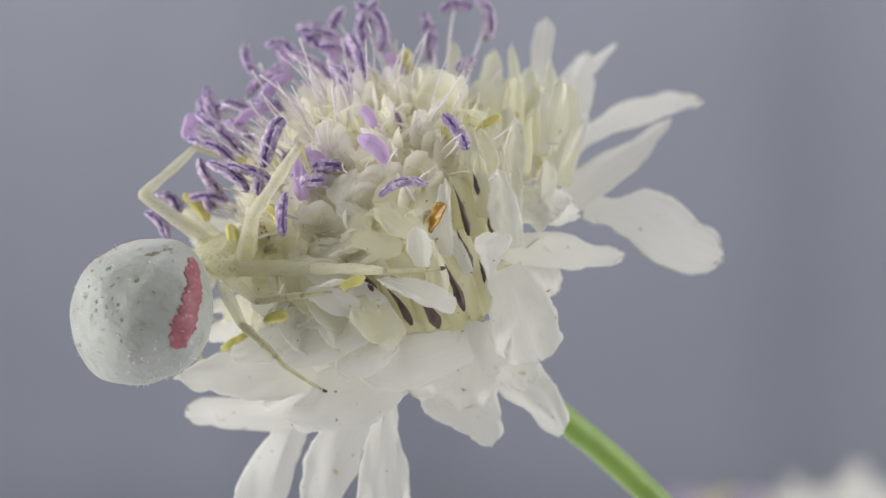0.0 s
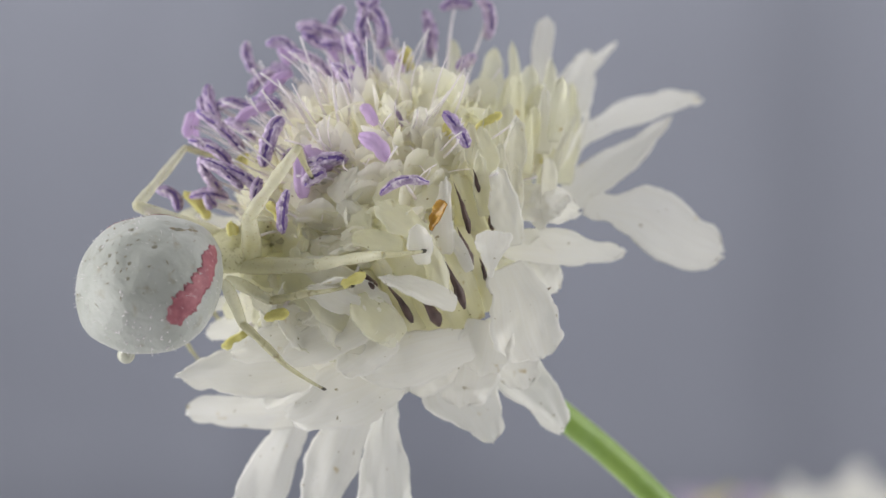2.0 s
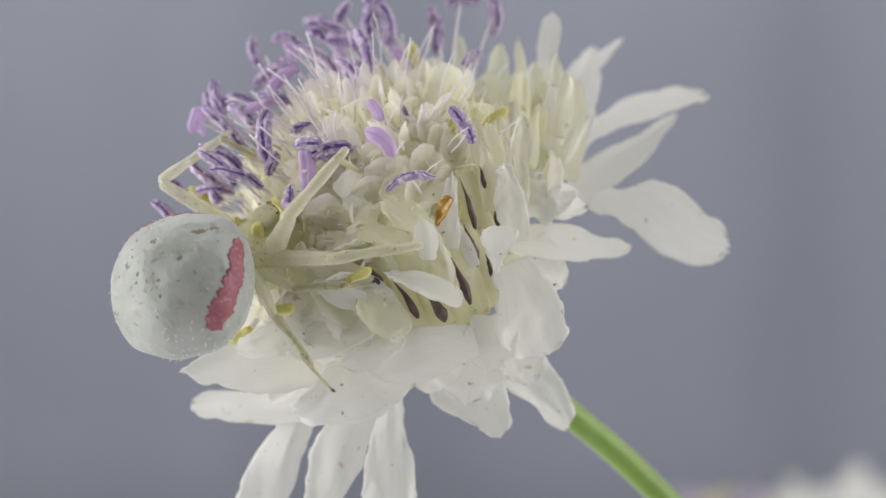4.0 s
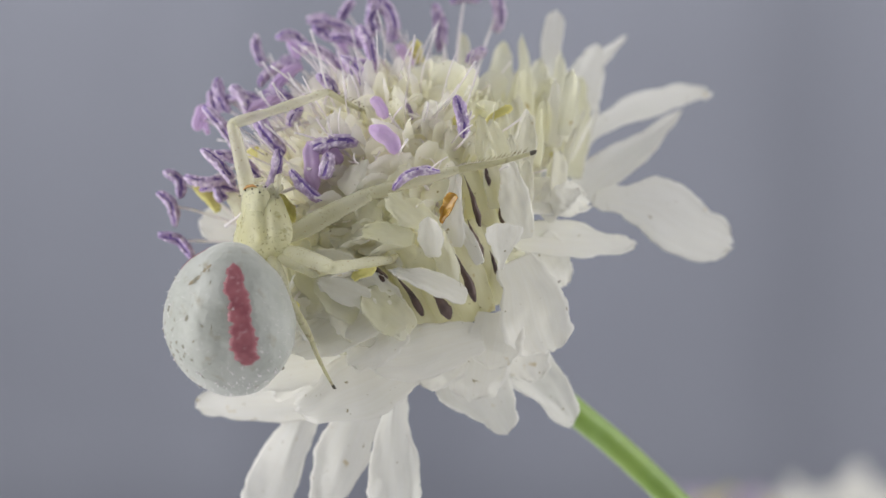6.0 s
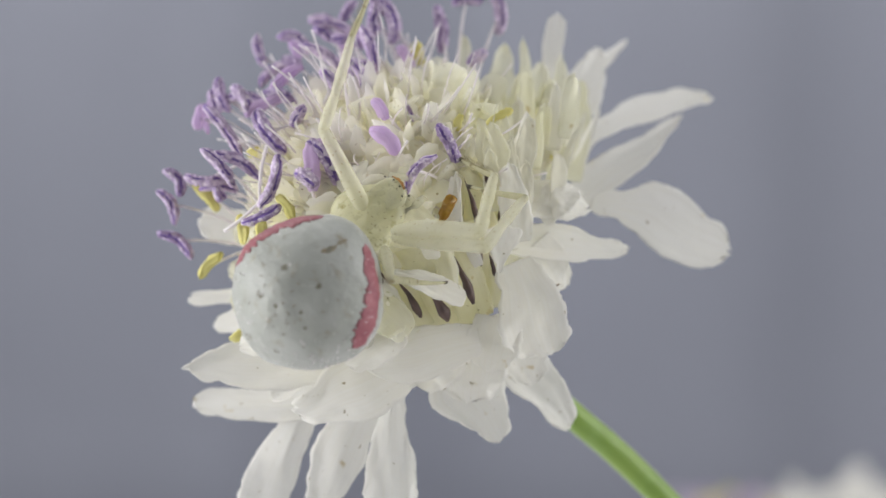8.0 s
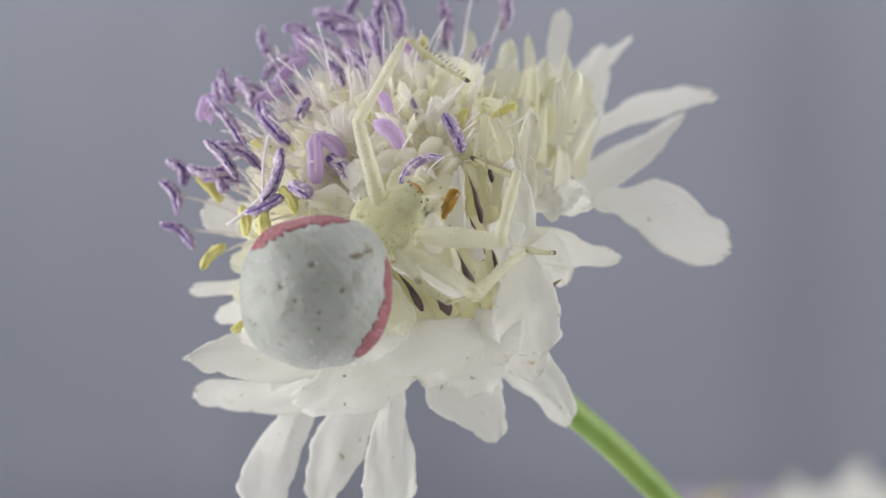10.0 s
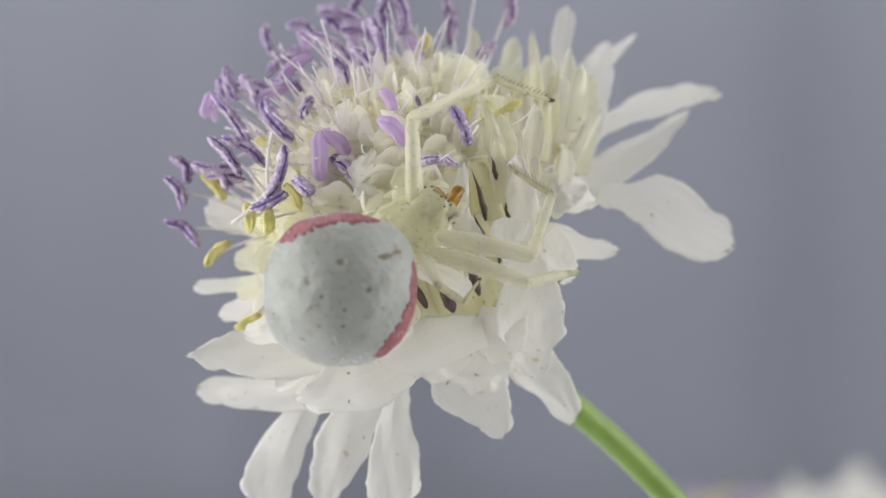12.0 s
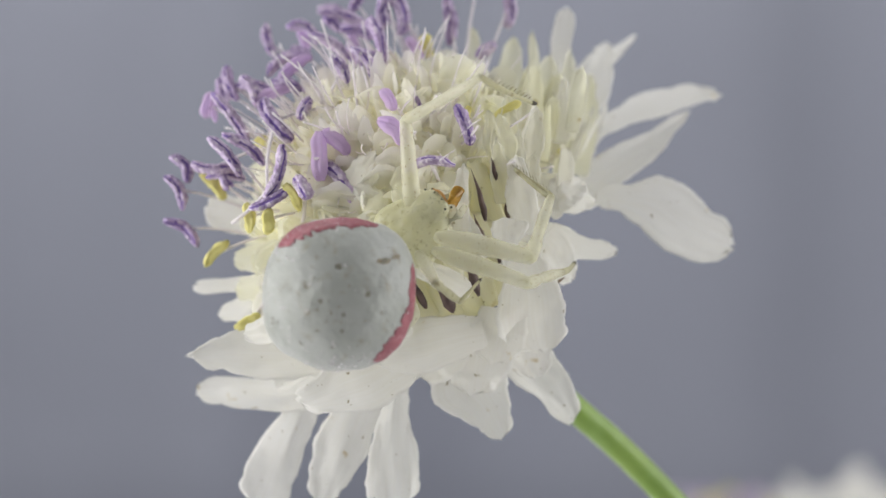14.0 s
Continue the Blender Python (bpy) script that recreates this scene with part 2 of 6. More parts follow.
def smooth_at(values, s):
    """A soft curve through evenly spaced values."""
    q = s * (len(values) - 1)
    i = min(int(q), len(values) - 2)
    u = q - i
    p0, p1, p2, p3 = values[max(i - 1, 0)], values[i], values[i + 1], values[min(i + 2, len(values) - 1)]
    return 0.5 * (2 * p1 + (p2 - p0) * u + (2 * p0 - 5 * p1 + 4 * p2 - p3) * u * u + (3 * p1 - p0 - 3 * p2 + p3) * u ** 3)


ROUND = (0.4, 0.72, 0.95, 1.0, 0.9, 0.5)


def add_petal(bm, base, tip, left, right=None, towards=(0, -1, 0), bow=0.0, cup=0.10, ruffle=0.06, seed=0, curl=0.0,
              thick=0.03, rows=41, cols=15, torn=0.0, keel=0.0):
    """A petal from base to tip; left and right are its half widths at even steps from base to tip. bow lifts its middle,
    cup rolls its edges, curl bends its tip back, keel folds it along its middle."""
    base, tip = Vector(base), Vector(tip)
    right = right or left
    length = (tip - base).length
    width = max(left) + max(right)
    x, y, z = frame_of(tip - base, towards)
    grid = []
    for i in range(rows):
        s = i / (rows - 1)
        q = s
        if s > 0.8:
            q = 1 - 0.2 * math.sqrt(max(0.0, 1 - ((s - 0.8) / 0.2) ** 2))
        elif s < 0.2:
            q = 0.2 * math.sqrt(max(0.0, 1 - ((0.2 - s) / 0.2) ** 2))
        wl, wr = smooth_at(left, q), smooth_at(right, q)
        row = []
        for j in range(cols):
            v = 2 * j / (cols - 1) - 1
            wig = noise.noise(Vector((s * 3.5 + seed * 3.1, v * 1.6, seed * 1.37))) + 0.45 * noise.noise(Vector((s * 8 + seed * 5.1, v * 3.6, seed * 2.37)))
            edge = 0.035 * noise.noise(Vector((s * 7 + seed * 2.3, v * 2, 5.5 + seed))) + 0.018 * noise.noise(Vector((s * 19 + seed, v * 2, 2.5))) + 0.009 * noise.noise(Vector((s * 47 + seed, v * 2, 4.5)))
            end = (0.04 * noise.noise(Vector((v * 3.5, seed * 4.7, 1.0))) - 0.05 * v * v) * length * s ** 5
            if torn:
                edge += torn * (0.9 * noise.noise(Vector((s * 5 + seed, 3.5, v))) + 0.5 * noise.noise(Vector((s * 14 + seed * 2, 7.5, v))) + 0.12 * noise.noise(Vector((s * 33 + seed, 1.5, v))))
                end += torn * length * s ** 2 * (0.8 * noise.noise(Vector((v * 2.5, seed * 1.7, 8.0))) + 0.35 * noise.noise(Vector((v * 6.5, seed * 2.7, 3.0))))
            across = (v * (wr + wl) + wr - wl) / 2 + edge * width * abs(v) ** 3 * (1 if v > 0 else -1)
            vein = 0.0012 * width * math.cos(v * 12.0 + 3 * wig)
            p = (base + y * (s * length + end) + x * across
                 + z * (bow * length * math.sin(math.pi * s) - curl * length * s ** 3 + keel * width * (0.5 - abs(v - 0.25 * math.sin(3 * s + seed))) * math.sin(math.pi * min(1, 0.15 + s)) + cup * width * 0.4 * v * v * min(1, 0.4 + s)
                        + ruffle * width * wig * (0.4 + 0.6 * abs(v)) * min(1, 2 * s) + vein))
            row.append(p)
        grid.append(row)
    full = []
    for i in range(rows):
        out = []
        for j in range(cols):
            a = grid[min(i + 1, rows - 1)][j] - grid[max(i - 1, 0)][j]
            b = grid[i][min(j + 1, cols - 1)] - grid[i][max(j - 1, 0)]
            out.append((grid[i][j], b.cross(a).normalized()))
        full.append(out)
    sheet(bm, full, thick)


def tube(bm, points, radii, sides=8, squash=None, groove=0.0, towards=(0, -1, 0), matter=0, groove_matter=None):
    """A closed tube along points. groove dents the side that looks towards."""
    points = [Vector(p) for p in points]
    rings = []
    for i, p in enumerate(points):
        d = points[min(i + 1, len(points) - 1)] - points[max(i - 1, 0)]
        x, y, z = frame_of(d, towards)
        ring = []
        for k in range(sides):
            a = 2 * math.pi * k / sides
            r = radii[i] * (1 - groove * max(0.0, math.cos(a)) ** 8)
            ring.append(bm.verts.new(p + z * r * math.cos(a) + x * r * math.sin(a) * (squash or 1)))
        rings.append(ring)
    for i in range(len(rings) - 1):
        for k in range(sides):
            f = bm.faces.new((rings[i][k], rings[i][(k + 1) % sides], rings[i + 1][(k + 1) % sides], rings[i + 1][k]))
            f.material_index = groove_matter if groove_matter is not None and k in (0, sides - 1) else matter
    for ring, turn in ((rings[0], -1), (rings[-1], 1)):
        f = bm.faces.new(ring[::turn])
        f.material_index = matter


def arc(a, b, sag, n, towards=(0, 0, 1)):
    """n points from a to b, bent by sag of the length to the side of towards."""
    a, b = Vector(a), Vector(b)
    d = b - a
    side = Vector(towards) - d * (Vector(towards).dot(d) / max(d.length_squared, 1e-9))
    side = side.normalized() if side.length > 1e-6 else Vector((0, 0, 1))
    return [a + d * s + side * (sag * d.length * 4 * s * (1 - s)) for s in (i / (n - 1) for i in range(n))]


# ---- the table and the paper behind ----


def paper_hanging():
    """Grey paper that hangs behind; it sags in soft upright folds."""
    bm = bmesh.new()
    grid = []
    for z in (640, 400, 250, 150, 60, 10, -50, -112):
        row = []
        for k in range(161):
            x = -600 + k * 7.5
            wave = 6.0 * math.sin(x / 17.0 + 1.3) + 13.0 * math.sin(x / 41.0 + 0.6) + 1.2 * math.sin(x / 7.5)
            row.append((Vector((x, 420 + wave, z)), Vector((0, -1, 0))))
        grid.append(row)
    sheet(bm, grid, 0.4)
    ob = new("backdrop", link_mesh("backdrop", bm, PAPER))
    return tagged(ob, "plain grey paper backdrop behind the flowers", "backdrop", kind="structure")


def table_top():
    # out of view; added under the stems and as a reflector from below
    bm = bmesh.new()
    bmesh.ops.create_cube(bm, size=1.0, matrix=Matrix.Translation((0, -140, -122)) @ Matrix.Diagonal((1200, 1120, 20, 1)))
    bmesh.ops.bevel(bm, geom=bm.edges[:], offset=1.5, segments=2, affect="EDGES")
    ob = new("table_top", link_mesh("table_top", bm, BOARD, False))
    return tagged(ob, "unseen grey table top that bounces light under the flowers", "table top", kind="structure")


def light_blocker():
    """An unseen dark panel behind the camera, added to cut the room light from the front."""
    bm = bmesh.new()
    bmesh.ops.create_cube(bm, size=1.0, matrix=Matrix.Translation((0, -730, 300)) @ Matrix.Diagonal((2000, 40, 1300, 1)))
    ob = new("front_light_blocker", link_mesh("front_light_blocker", bm, BLOCKER_DARK, False))
    return tagged(ob, "unseen dark panel added to block light from the front", "wall", kind="structure")


paper_hanging()
table_top()
light_blocker()

# ---- the white scabious ----
ORIGIN = Vector((0.40, 1.00, -2.50))           # the flower's turning point, in its receptacle
DOME = Vector((-2.74, 0.50, 1.28)) - ORIGIN
RADIUS = 6.2
flower = thing("scabious_flower", Matrix.Translation(ORIGIN * MM),
               "white scabious flower head with violet stamens on a green stem", "flower")


def here(p):
    return Vector(p) - ORIGIN


def receptacle():
    bm = bmesh.new()
    bmesh.ops.create_icosphere(bm, subdivisions=4, radius=1.0)
    for v in bm.verts:
        n = v.co.normalized()
        v.co = DOME + n * (RADIUS - 0.92 + 0.4 * noise.noise(n * 7))
    part("receptacle", bm, RECEPTACLE, flower, "cream domed receptacle under the florets")


def stem():
    bm = bmesh.new()
    points = [here(p) + Vector((0.10, 0, 0.0)) for p in ((1.94, 2.00, -5.09), (3.89, 2.60, -6.54), (5.60, 3.20, -7.93), (7.58, 4.00, -9.59), (10.09, 5.00, -11.99), (12.87, 6.00, -14.92))]
    a = points[-1]
    for k in range(1, 7):
        s = k / 6
        points.append(a + Vector((9.0 * s - 2.5 * s * s, 3 * s, -13 * s - (113 - 13 + ORIGIN.z + a.z) * s * s)))
    fine = []
    for i in range(len(points) - 1):
        p0, p1, p2, p3 = points[max(i - 1, 0)], points[i], points[i + 1], points[min(i + 2, len(points) - 1)]
        for k in range(5):
            s = k / 5
            fine.append(0.5 * (2 * p1 + (p2 - p0) * s + (2 * p0 - 5 * p1 + 4 * p2 - p3) * s * s + (3 * p1 - p0 - 3 * p2 + p3) * s ** 3))
    fine.append(points[-1])
    tube(bm, fine, [0.68 - 0.06 * min(1, i / 12) for i in range(len(fine))], 16)
    part("stem", bm, STEM_GREEN, flower, "smooth green stem")


petal_count = [0]


def petal(base, tip, left, right=None, towards=(0, -1, 0), mat=None, name="petal", **how):
    petal_count[0] += 1
    how.setdefault("seed", petal_count[0])
    how.setdefault("torn", 0.038)
    bm = bmesh.new()
    add_petal(bm, here(base), here(tip), left, right, towards, **how)
    return part(name, bm, mat or WHITE_PETAL, flower)


receptacle()
stem()

# outer petals, right and upper side
wide_petal = petal((6.18, 0.50, 1.58), (12.65, 2.00, -0.23), (0.24, 1.08, 1.80, 1.63, 1.06, 0.38), (0.24, 0.29, 0.86, 1.44, 1.30, 0.53), (0, -1, 0.2), bow=0.03, cup=0.06, ruffle=0.022, torn=0.025)
petal((5.17, 2.50, 3.11), (12.22, 7.00, 7.10), (0.96, 1.80, 1.61, 1.78, 1.27, 0.48), (0.24, -0.58, -0.70, -0.34, -0.05, 0.29), (0, -1, 0.3), cup=0.1, ruffle=0.04)
petal((5.52, 2.00, 1.82), (10.53, 4.00, 6.01), (0.60, 0.96, 0.96, 0.55, 0.34, 0.10), (0.36, 0.60, 0.72, 0.74, 0.36, 0.10), (0, -1, 0.3), cup=0.15, ruffle=0.08)
low_petal = petal((2.44, -3.00, 0.02), (7.95, -0.50, -0.22), (0.48, 0.77, 0.86, 0.72, 0.29, 0.22), (0.48, 0.72, 0.86, 0.79, 0.60, 0.24), (0, -1, 0.3), cup=0.1)
petal((2.13, -3.00, 0.99), (5.93, -1.00, 1.46), (0.60, 1.32, 1.39, 1.25, 0.91, 0.36), (0.24, 0.29, 0.43, 0.67, 0.48, 0.14), (0, -1, 0.4), cup=0.3, bow=0.14, ruffle=0.16)
petal((3.79, -2.50, 1.00), (5.27, -2.20, 2.34), (0.48, 0.72, 0.91, 0.91, 0.67, 0.36), (0.36, 0.48, 0.53, 0.53, 0.48, 0.19), (0.2, -1, 0.3), cup=0.4, bow=0.2, ruffle=0.2)
petal((5.25, 4.00, 5.51), (6.89, 6.00, 9.29), (0.60, 0.84, 0.91, 0.77, 0.53, 0.19), (0.60, 0.91, 1.01, 0.91, 0.58, 0.19), (0, -1, 0), cup=0.08)
petal((6.57, 6.00, 8.17), (8.26, 7.00, 9.79), (0.24, 0.31, 0.29, 0.22, 0.14, 0.05), None, (0, -1, 0), cup=0.2)
petal((4.16, 3.00, 6.49), (4.76, 4.00, 10.64), (0.26, 0.34, 0.41, 0.48, 0.48, 0.24), None, (0, -1, 0))
petal((2.56, -3.00, 2.68), (3.09, -3.00, 5.63), (0.34, 0.41, 0.43, 0.36, 0.22, 0.07), None, (0.4, -1, 0), cup=0.4)
petal((5.52, 2.00, 3.35), (6.62, 3.00, 6.23), (0.29, 0.34, 0.31, 0.24, 0.14, 0.05), None, (0.4, -1, 0), cup=0.5)
petal((4.58, 1.00, 2.81), (4.94, 3.00, 8.56), (0.38, 0.48, 0.53, 0.48, 0.34, 0.12), None, (0, -1, 0), CREAM_PETAL, cup=0.3)
petal((3.53, 0.00, 3.03), (3.13, 3.00, 9.38), (0.38, 0.48, 0.48, 0.36, 0.24, 0.07), None, (0, -1, 0), CREAM_PETAL, cup=0.3)
petal((1.80, 1.00, 3.56), (2.35, 4.00, 9.22), (0.43, 0.58, 0.72, 0.72, 0.48, 0.12), None, (0, -1, 0), CREAM_PETAL, cup=0.3)
petal((0.92, 2.00, 4.63), (0.42, 4.00, 9.56), (0.34, 0.48, 0.48, 0.43, 0.29, 0.07), None, (0, -1, 0), CREAM_PETAL, cup=0.3)
petal((2.93, 1.00, 3.56), (4.03, 3.00, 8.30), (0.43, 0.58, 0.67, 0.62, 0.43, 0.14), None, (0, -1, 0), CREAM_PETAL, cup=0.3)
petal((5.24, 1.50, 2.82), (5.91, 4.00, 7.60), (0.48, 0.62, 0.67, 0.58, 0.38, 0.12), None, (0, -1, 0), CREAM_PETAL, cup=0.2)


def blades():
    """Thin pointed floret lobes that crowd the right shoulder of the head."""
    rng = random.Random(77)
    for k in range(46):
        x, y = rng.uniform(1.4, 5.3), rng.uniform(-2.8, 2.2)
        root = Vector((x, y, rng.uniform(1.8, 4.6)))
        way = Vector((rng.uniform(-0.12, 0.25) + (x - 2.0) * 0.07, 0.12, 1)).normalized()
        half = rng.uniform(0.22, 0.46)
        petal(root, root + way * min(rng.uniform(1.8, 4.0), 8.6 - root.z), [half * q for q in rng.choice(((0.7, 0.95, 1.0, 0.8, 0.5, 0.1), (0.6, 0.8, 0.95, 1.0, 0.8, 0.3)))], None,
              (rng.uniform(-0.6, 0.6), -1, 0.1), CREAM_PETAL if k % 2 else PALE_FLORET, cup=rng.uniform(0.1, 0.45), bow=rng.uniform(-0.05, 0.08), ruffle=0.12, torn=0.05, rows=17, cols=9, thick=0.02)


blades()

# lower side, from the stem round to the far left
broad_petal = petal((2.50, -5.00, -0.83), (4.01, -4.00, -4.75), (0.84, 1.08, 1.44, 1.44, 1.25, 0.77), (0.72, 1.03, 1.44, 1.73, 1.49, 0.48), (0.2, -1, 0.1), bow=0.08, cup=0.12)
petal((2.10, -2.00, -4.01), (5.22, -1.00, -8.11), (0.96, 1.15, 1.15, 1.01, 0.77, 0.26), (0.96, 1.25, 1.10, 0.72, 0.53, 0.24), (0, -1, 0.2), bow=0.05, ruffle=0.08)
hanging_petal = petal((0.39, -2.50, -4.71), (2.14, -2.50, -8.45), (1.20, 1.20, 1.20, 1.03, 0.72, 0.24), (1.44, 1.92, 2.11, 1.42, 0.82, 0.24), (0, -1, 0.2), bow=0.04, cup=0.05)
petal((1.13, -5.00, -3.80), (-3.70, -5.30, -4.80), (0.90, 1.15, 1.38, 1.50, 1.25, 0.62), (0.29, 0.60, 0.66, 0.58, 0.46, 0.22), (0, -1, 0.2), bow=0.02, cup=0.05, ruffle=0.08, torn=0.07, rows=51, cols=21)
petal((1.92, -4.80, -3.10), (1.57, -4.50, -5.39), (0.96, 1.08, 1.15, 1.08, 0.84, 0.36), None, (0.1, -1, 0.3), bow=0.1)
petal((-2.00, -4.00, -5.11), (-6.67, -4.50, -7.07), (0.96, 1.56, 1.87, 1.63, 1.15, 0.29), (0.96, 1.15, 1.20, 1.01, 0.36, 0.24), (0, -1, 0.4), bow=0.06, cup=0.06)
petal((-2.30, -2.00, -5.84), (-2.50, -2.50, -11.76), (0.20, 0.28, 0.52, 0.80, 1.05, 0.91), (0.38, 0.48, 0.84, 1.08, 1.15, 0.91), (0, -1, 0), cup=0.1, ruffle=0.1, keel=0.18, torn=0.09, rows=61, cols=17)
petal((-3.81, -2.00, -7.43), (-5.38, -1.50, -12.14), (0.84, 0.78, 0.78, 0.58, 0.32, 0.08), (0.72, 1.32, 1.51, 1.39, 1.20, 0.53), (0, -1, 0), cup=0.08, keel=0.12)
petal((-6.23, -1.00, -7.51), (-8.28, -1.00, -12.46), (0.60, 0.53, 0.58, 0.72, 0.84, 0.60), (0.60, 1.01, 1.27, 1.46, 1.44, 0.72), (0, -1, 0), cup=0.1, ruffle=0.08, keel=0.2)
petal((-5.83, -1.00, -6.77), (-11.40, 0.00, -7.33), (0.72, 1.15, 1.08, 0.91, 0.62, 0.29), (0.60, 0.60, 0.53, 0.60, 0.72, 0.43), (0, -1, 0.5), cup=0.1, keel=0.17)
petal((-5.08, -2.50, -4.83), (-11.50, -2.50, -5.55), (0.80, 1.45, 1.65, 1.45, 0.75, 0.10), (0.60, 0.95, 1.12, 1.15, 0.62, 0.05), (0, -1, 0.6), cup=0.10, torn=0.05)
petal((-4.74, -2.00, -4.01), (-7.72, -1.50, -6.91), (0.48, 0.60, 0.67, 0.67, 0.53, 0.24), None, (0, -1, 0.3), cup=0.4)
petal((-7.51, -1.00, -3.19), (-10.50, 0.00, -3.78), (0.48, 0.62, 0.67, 0.62, 0.48, 0.24), None, (0, -1, 0.4))
petal((-2.23, -4.60, -4.01), (-7.31, -3.40, -4.42), (0.48, 0.72, 0.84, 0.84, 0.60, 0.24), (0.48, 0.62, 0.67, 0.62, 0.48, 0.19), (0, -1, 0.5), CREAM_PETAL, bow=0.06, ruffle=0.16)
petal((-7.85, 0.00, -2.35), (-11.78, 1.00, -2.71), (0.53, 0.48, 0.38, 0.34, 0.34, 0.24), None, (0, -1, 0.4), cup=0.2)
petal((-7.94, 1.00, 0.28), (-11.33, 1.00, 0.83), (0.67, 0.77, 0.82, 0.82, 0.77, 0.43), None, (0, -1, 0.2))

# backing petals that close the skirt, and the rim on the far left
petal((0.14, -3.60, -3.81), (-1.73, -3.20, -6.00), (0.96, 1.39, 1.54, 1.44, 1.10, 0.48), None, (0, -1, 0.3), bow=0.06)
petal((-1.55, -3.00, -4.32), (-4.46, -2.60, -7.13), (0.96, 1.32, 1.44, 1.32, 1.01, 0.43), None, (0, -1, 0.3), bow=0.06)
petal((-3.48, -3.00, -4.08), (-6.42, -2.40, -6.06), (0.72, 1.01, 1.15, 1.10, 0.84, 0.34), None, (0, -1, 0.4), bow=0.05)
petal((2.31, -3.20, -2.87), (3.55, -2.40, -6.06), (0.96, 1.25, 1.34, 1.20, 0.91, 0.34), None, (0, -1, 0.2), bow=0.06)
petal((1.11, -3.40, -3.82), (0.75, -3.00, -6.86), (1.20, 1.39, 1.49, 1.39, 1.01, 0.43), None, (0, -1, 0.2), bow=0.06)
petal((-6.53, -1.00, -0.35), (-9.65, 0.00, 0.40), (0.58, 0.72, 0.77, 0.72, 0.58, 0.29), None, (0, -1, 0.3), CREAM_PETAL)
petal((-6.53, -1.00, -1.46), (-9.90, 0.00, -1.28), (0.58, 0.77, 0.82, 0.72, 0.58, 0.29), None, (0, -1, 0.3), CREAM_PETAL)
petal((-6.49, -1.50, -2.43), (-9.74, -0.50, -2.66), (0.58, 0.77, 0.82, 0.72, 0.58, 0.29), None, (0, -1, 0.3), CREAM_PETAL)
petal((3.55, -2.50, 0.02), (4.94, -1.50, -1.94), (0.72, 0.86, 0.91, 0.77, 0.58, 0.24), None, (0.2, -1, 0.2), bow=0.05)

# small torn petals on the near face
petal((1.90, -6.40, -1.25), (2.04, -7.20, 0.67), (0.07, 0.19, 0.41, 0.62, 0.79, 0.67), (0.07, 0.19, 0.38, 0.60, 0.77, 0.72), (0.2, -1, 0), cup=0.12)
petal((-0.84, -6.20, -0.72), (-1.06, -7.00, 0.92), (0.19, 0.38, 0.53, 0.53, 0.43, 0.19), None, (-0.2, -1, 0), cup=0.3)
petal((-0.06, -5.90, -0.30), (0.10, -6.00, 2.84), (0.38, 0.53, 0.48, 0.38, 0.29, 0.14), (0.38, 0.48, 0.38, 0.29, 0.24, 0.12), (-0.2, -1, 0), cup=0.15, ruffle=0.14)
petal((0.50, -5.90, -2.45), (-2.62, -6.70, -1.30), (0.15, 0.34, 0.40, 0.32, 0.20, 0.08), (0.22, 0.52, 0.64, 0.60, 0.38, 0.12), (0, -1, 0.2), WHITE_PETAL, cup=0.12, bow=0.06, ruffle=0.10, torn=0.09, rows=41, cols=21, thick=0.04)
petal((-0.71, -6.00, 0.36), (-2.74, -6.50, 1.80), (0.24, 0.43, 0.62, 0.72, 0.53, 0.19), (0.24, 0.48, 0.62, 0.62, 0.48, 0.14), (0, -1, 0.2), CREAM_PETAL, cup=0.1, bow=0.04, ruffle=0.1, torn=0.10, rows=41, cols=21, thick=0.03)
petal((-0.07, -5.90, -2.17), (-0.75, -6.20, 0.52), (0.24, 0.34, 0.38, 0.38, 0.29, 0.12), (0.34, 0.48, 0.58, 0.53, 0.38, 0.14), (-0.2, -1, 0), CREAM_PETAL, cup=0.1, ruffle=0.14, torn=0.08, thick=0.04)
petal((1.06, -5.60, -1.01), (0.09, -5.90, 0.98), (0.14, 0.22, 0.24, 0.24, 0.19, 0.10), (0.19, 0.29, 0.34, 0.29, 0.19, 0.10), (-0.2, -1, 0), cup=0.1, ruffle=0.14)
for a, b, half, mat in (((-1.76, -5.60, -3.81), (-3.80, -6.00, -2.15), 34, CREAM_PETAL), ((-3.13, -5.50, -3.99), (-5.10, -5.80, -2.80), 36, PALE_FLORET), ((-3.82, -5.60, -3.09), (-5.67, -5.90, -1.67), 32, CREAM_PETAL),
                        ((-5.01, -5.30, -4.04), (-6.76, -5.40, -2.62), 36, WHITE_PETAL), ((-5.23, -5.40, -2.39), (-6.67, -5.50, -0.85), 30, CREAM_PETAL), ((-2.30, -5.60, -3.10), (-3.79, -6.00, -1.45), 30, WHITE_PETAL),
                        ((-4.30, -5.40, -4.04), (-5.96, -5.20, -4.18), 24, WHITE_PETAL)):
    petal(a, b, [half * 0.024 * q for q in (0.5, 0.85, 1.0, 0.95, 0.75, 0.3)], None, (0, -1, 0.25), mat, cup=0.04, bow=0.02, ruffle=0.07, torn=0.06, rows=33, cols=19, thick=0.03)
petal((-3.83, -5.50, -4.03), (-6.66, -5.20, -3.45), (0.34, 0.58, 0.72, 0.67, 0.48, 0.19), (0.34, 0.67, 0.82, 0.72, 0.53, 0.19), (0, -1, 0.3), CREAM_PETAL, cup=0.1, ruffle=0.18, torn=0.10, rows=41, cols=21, thick=0.03)
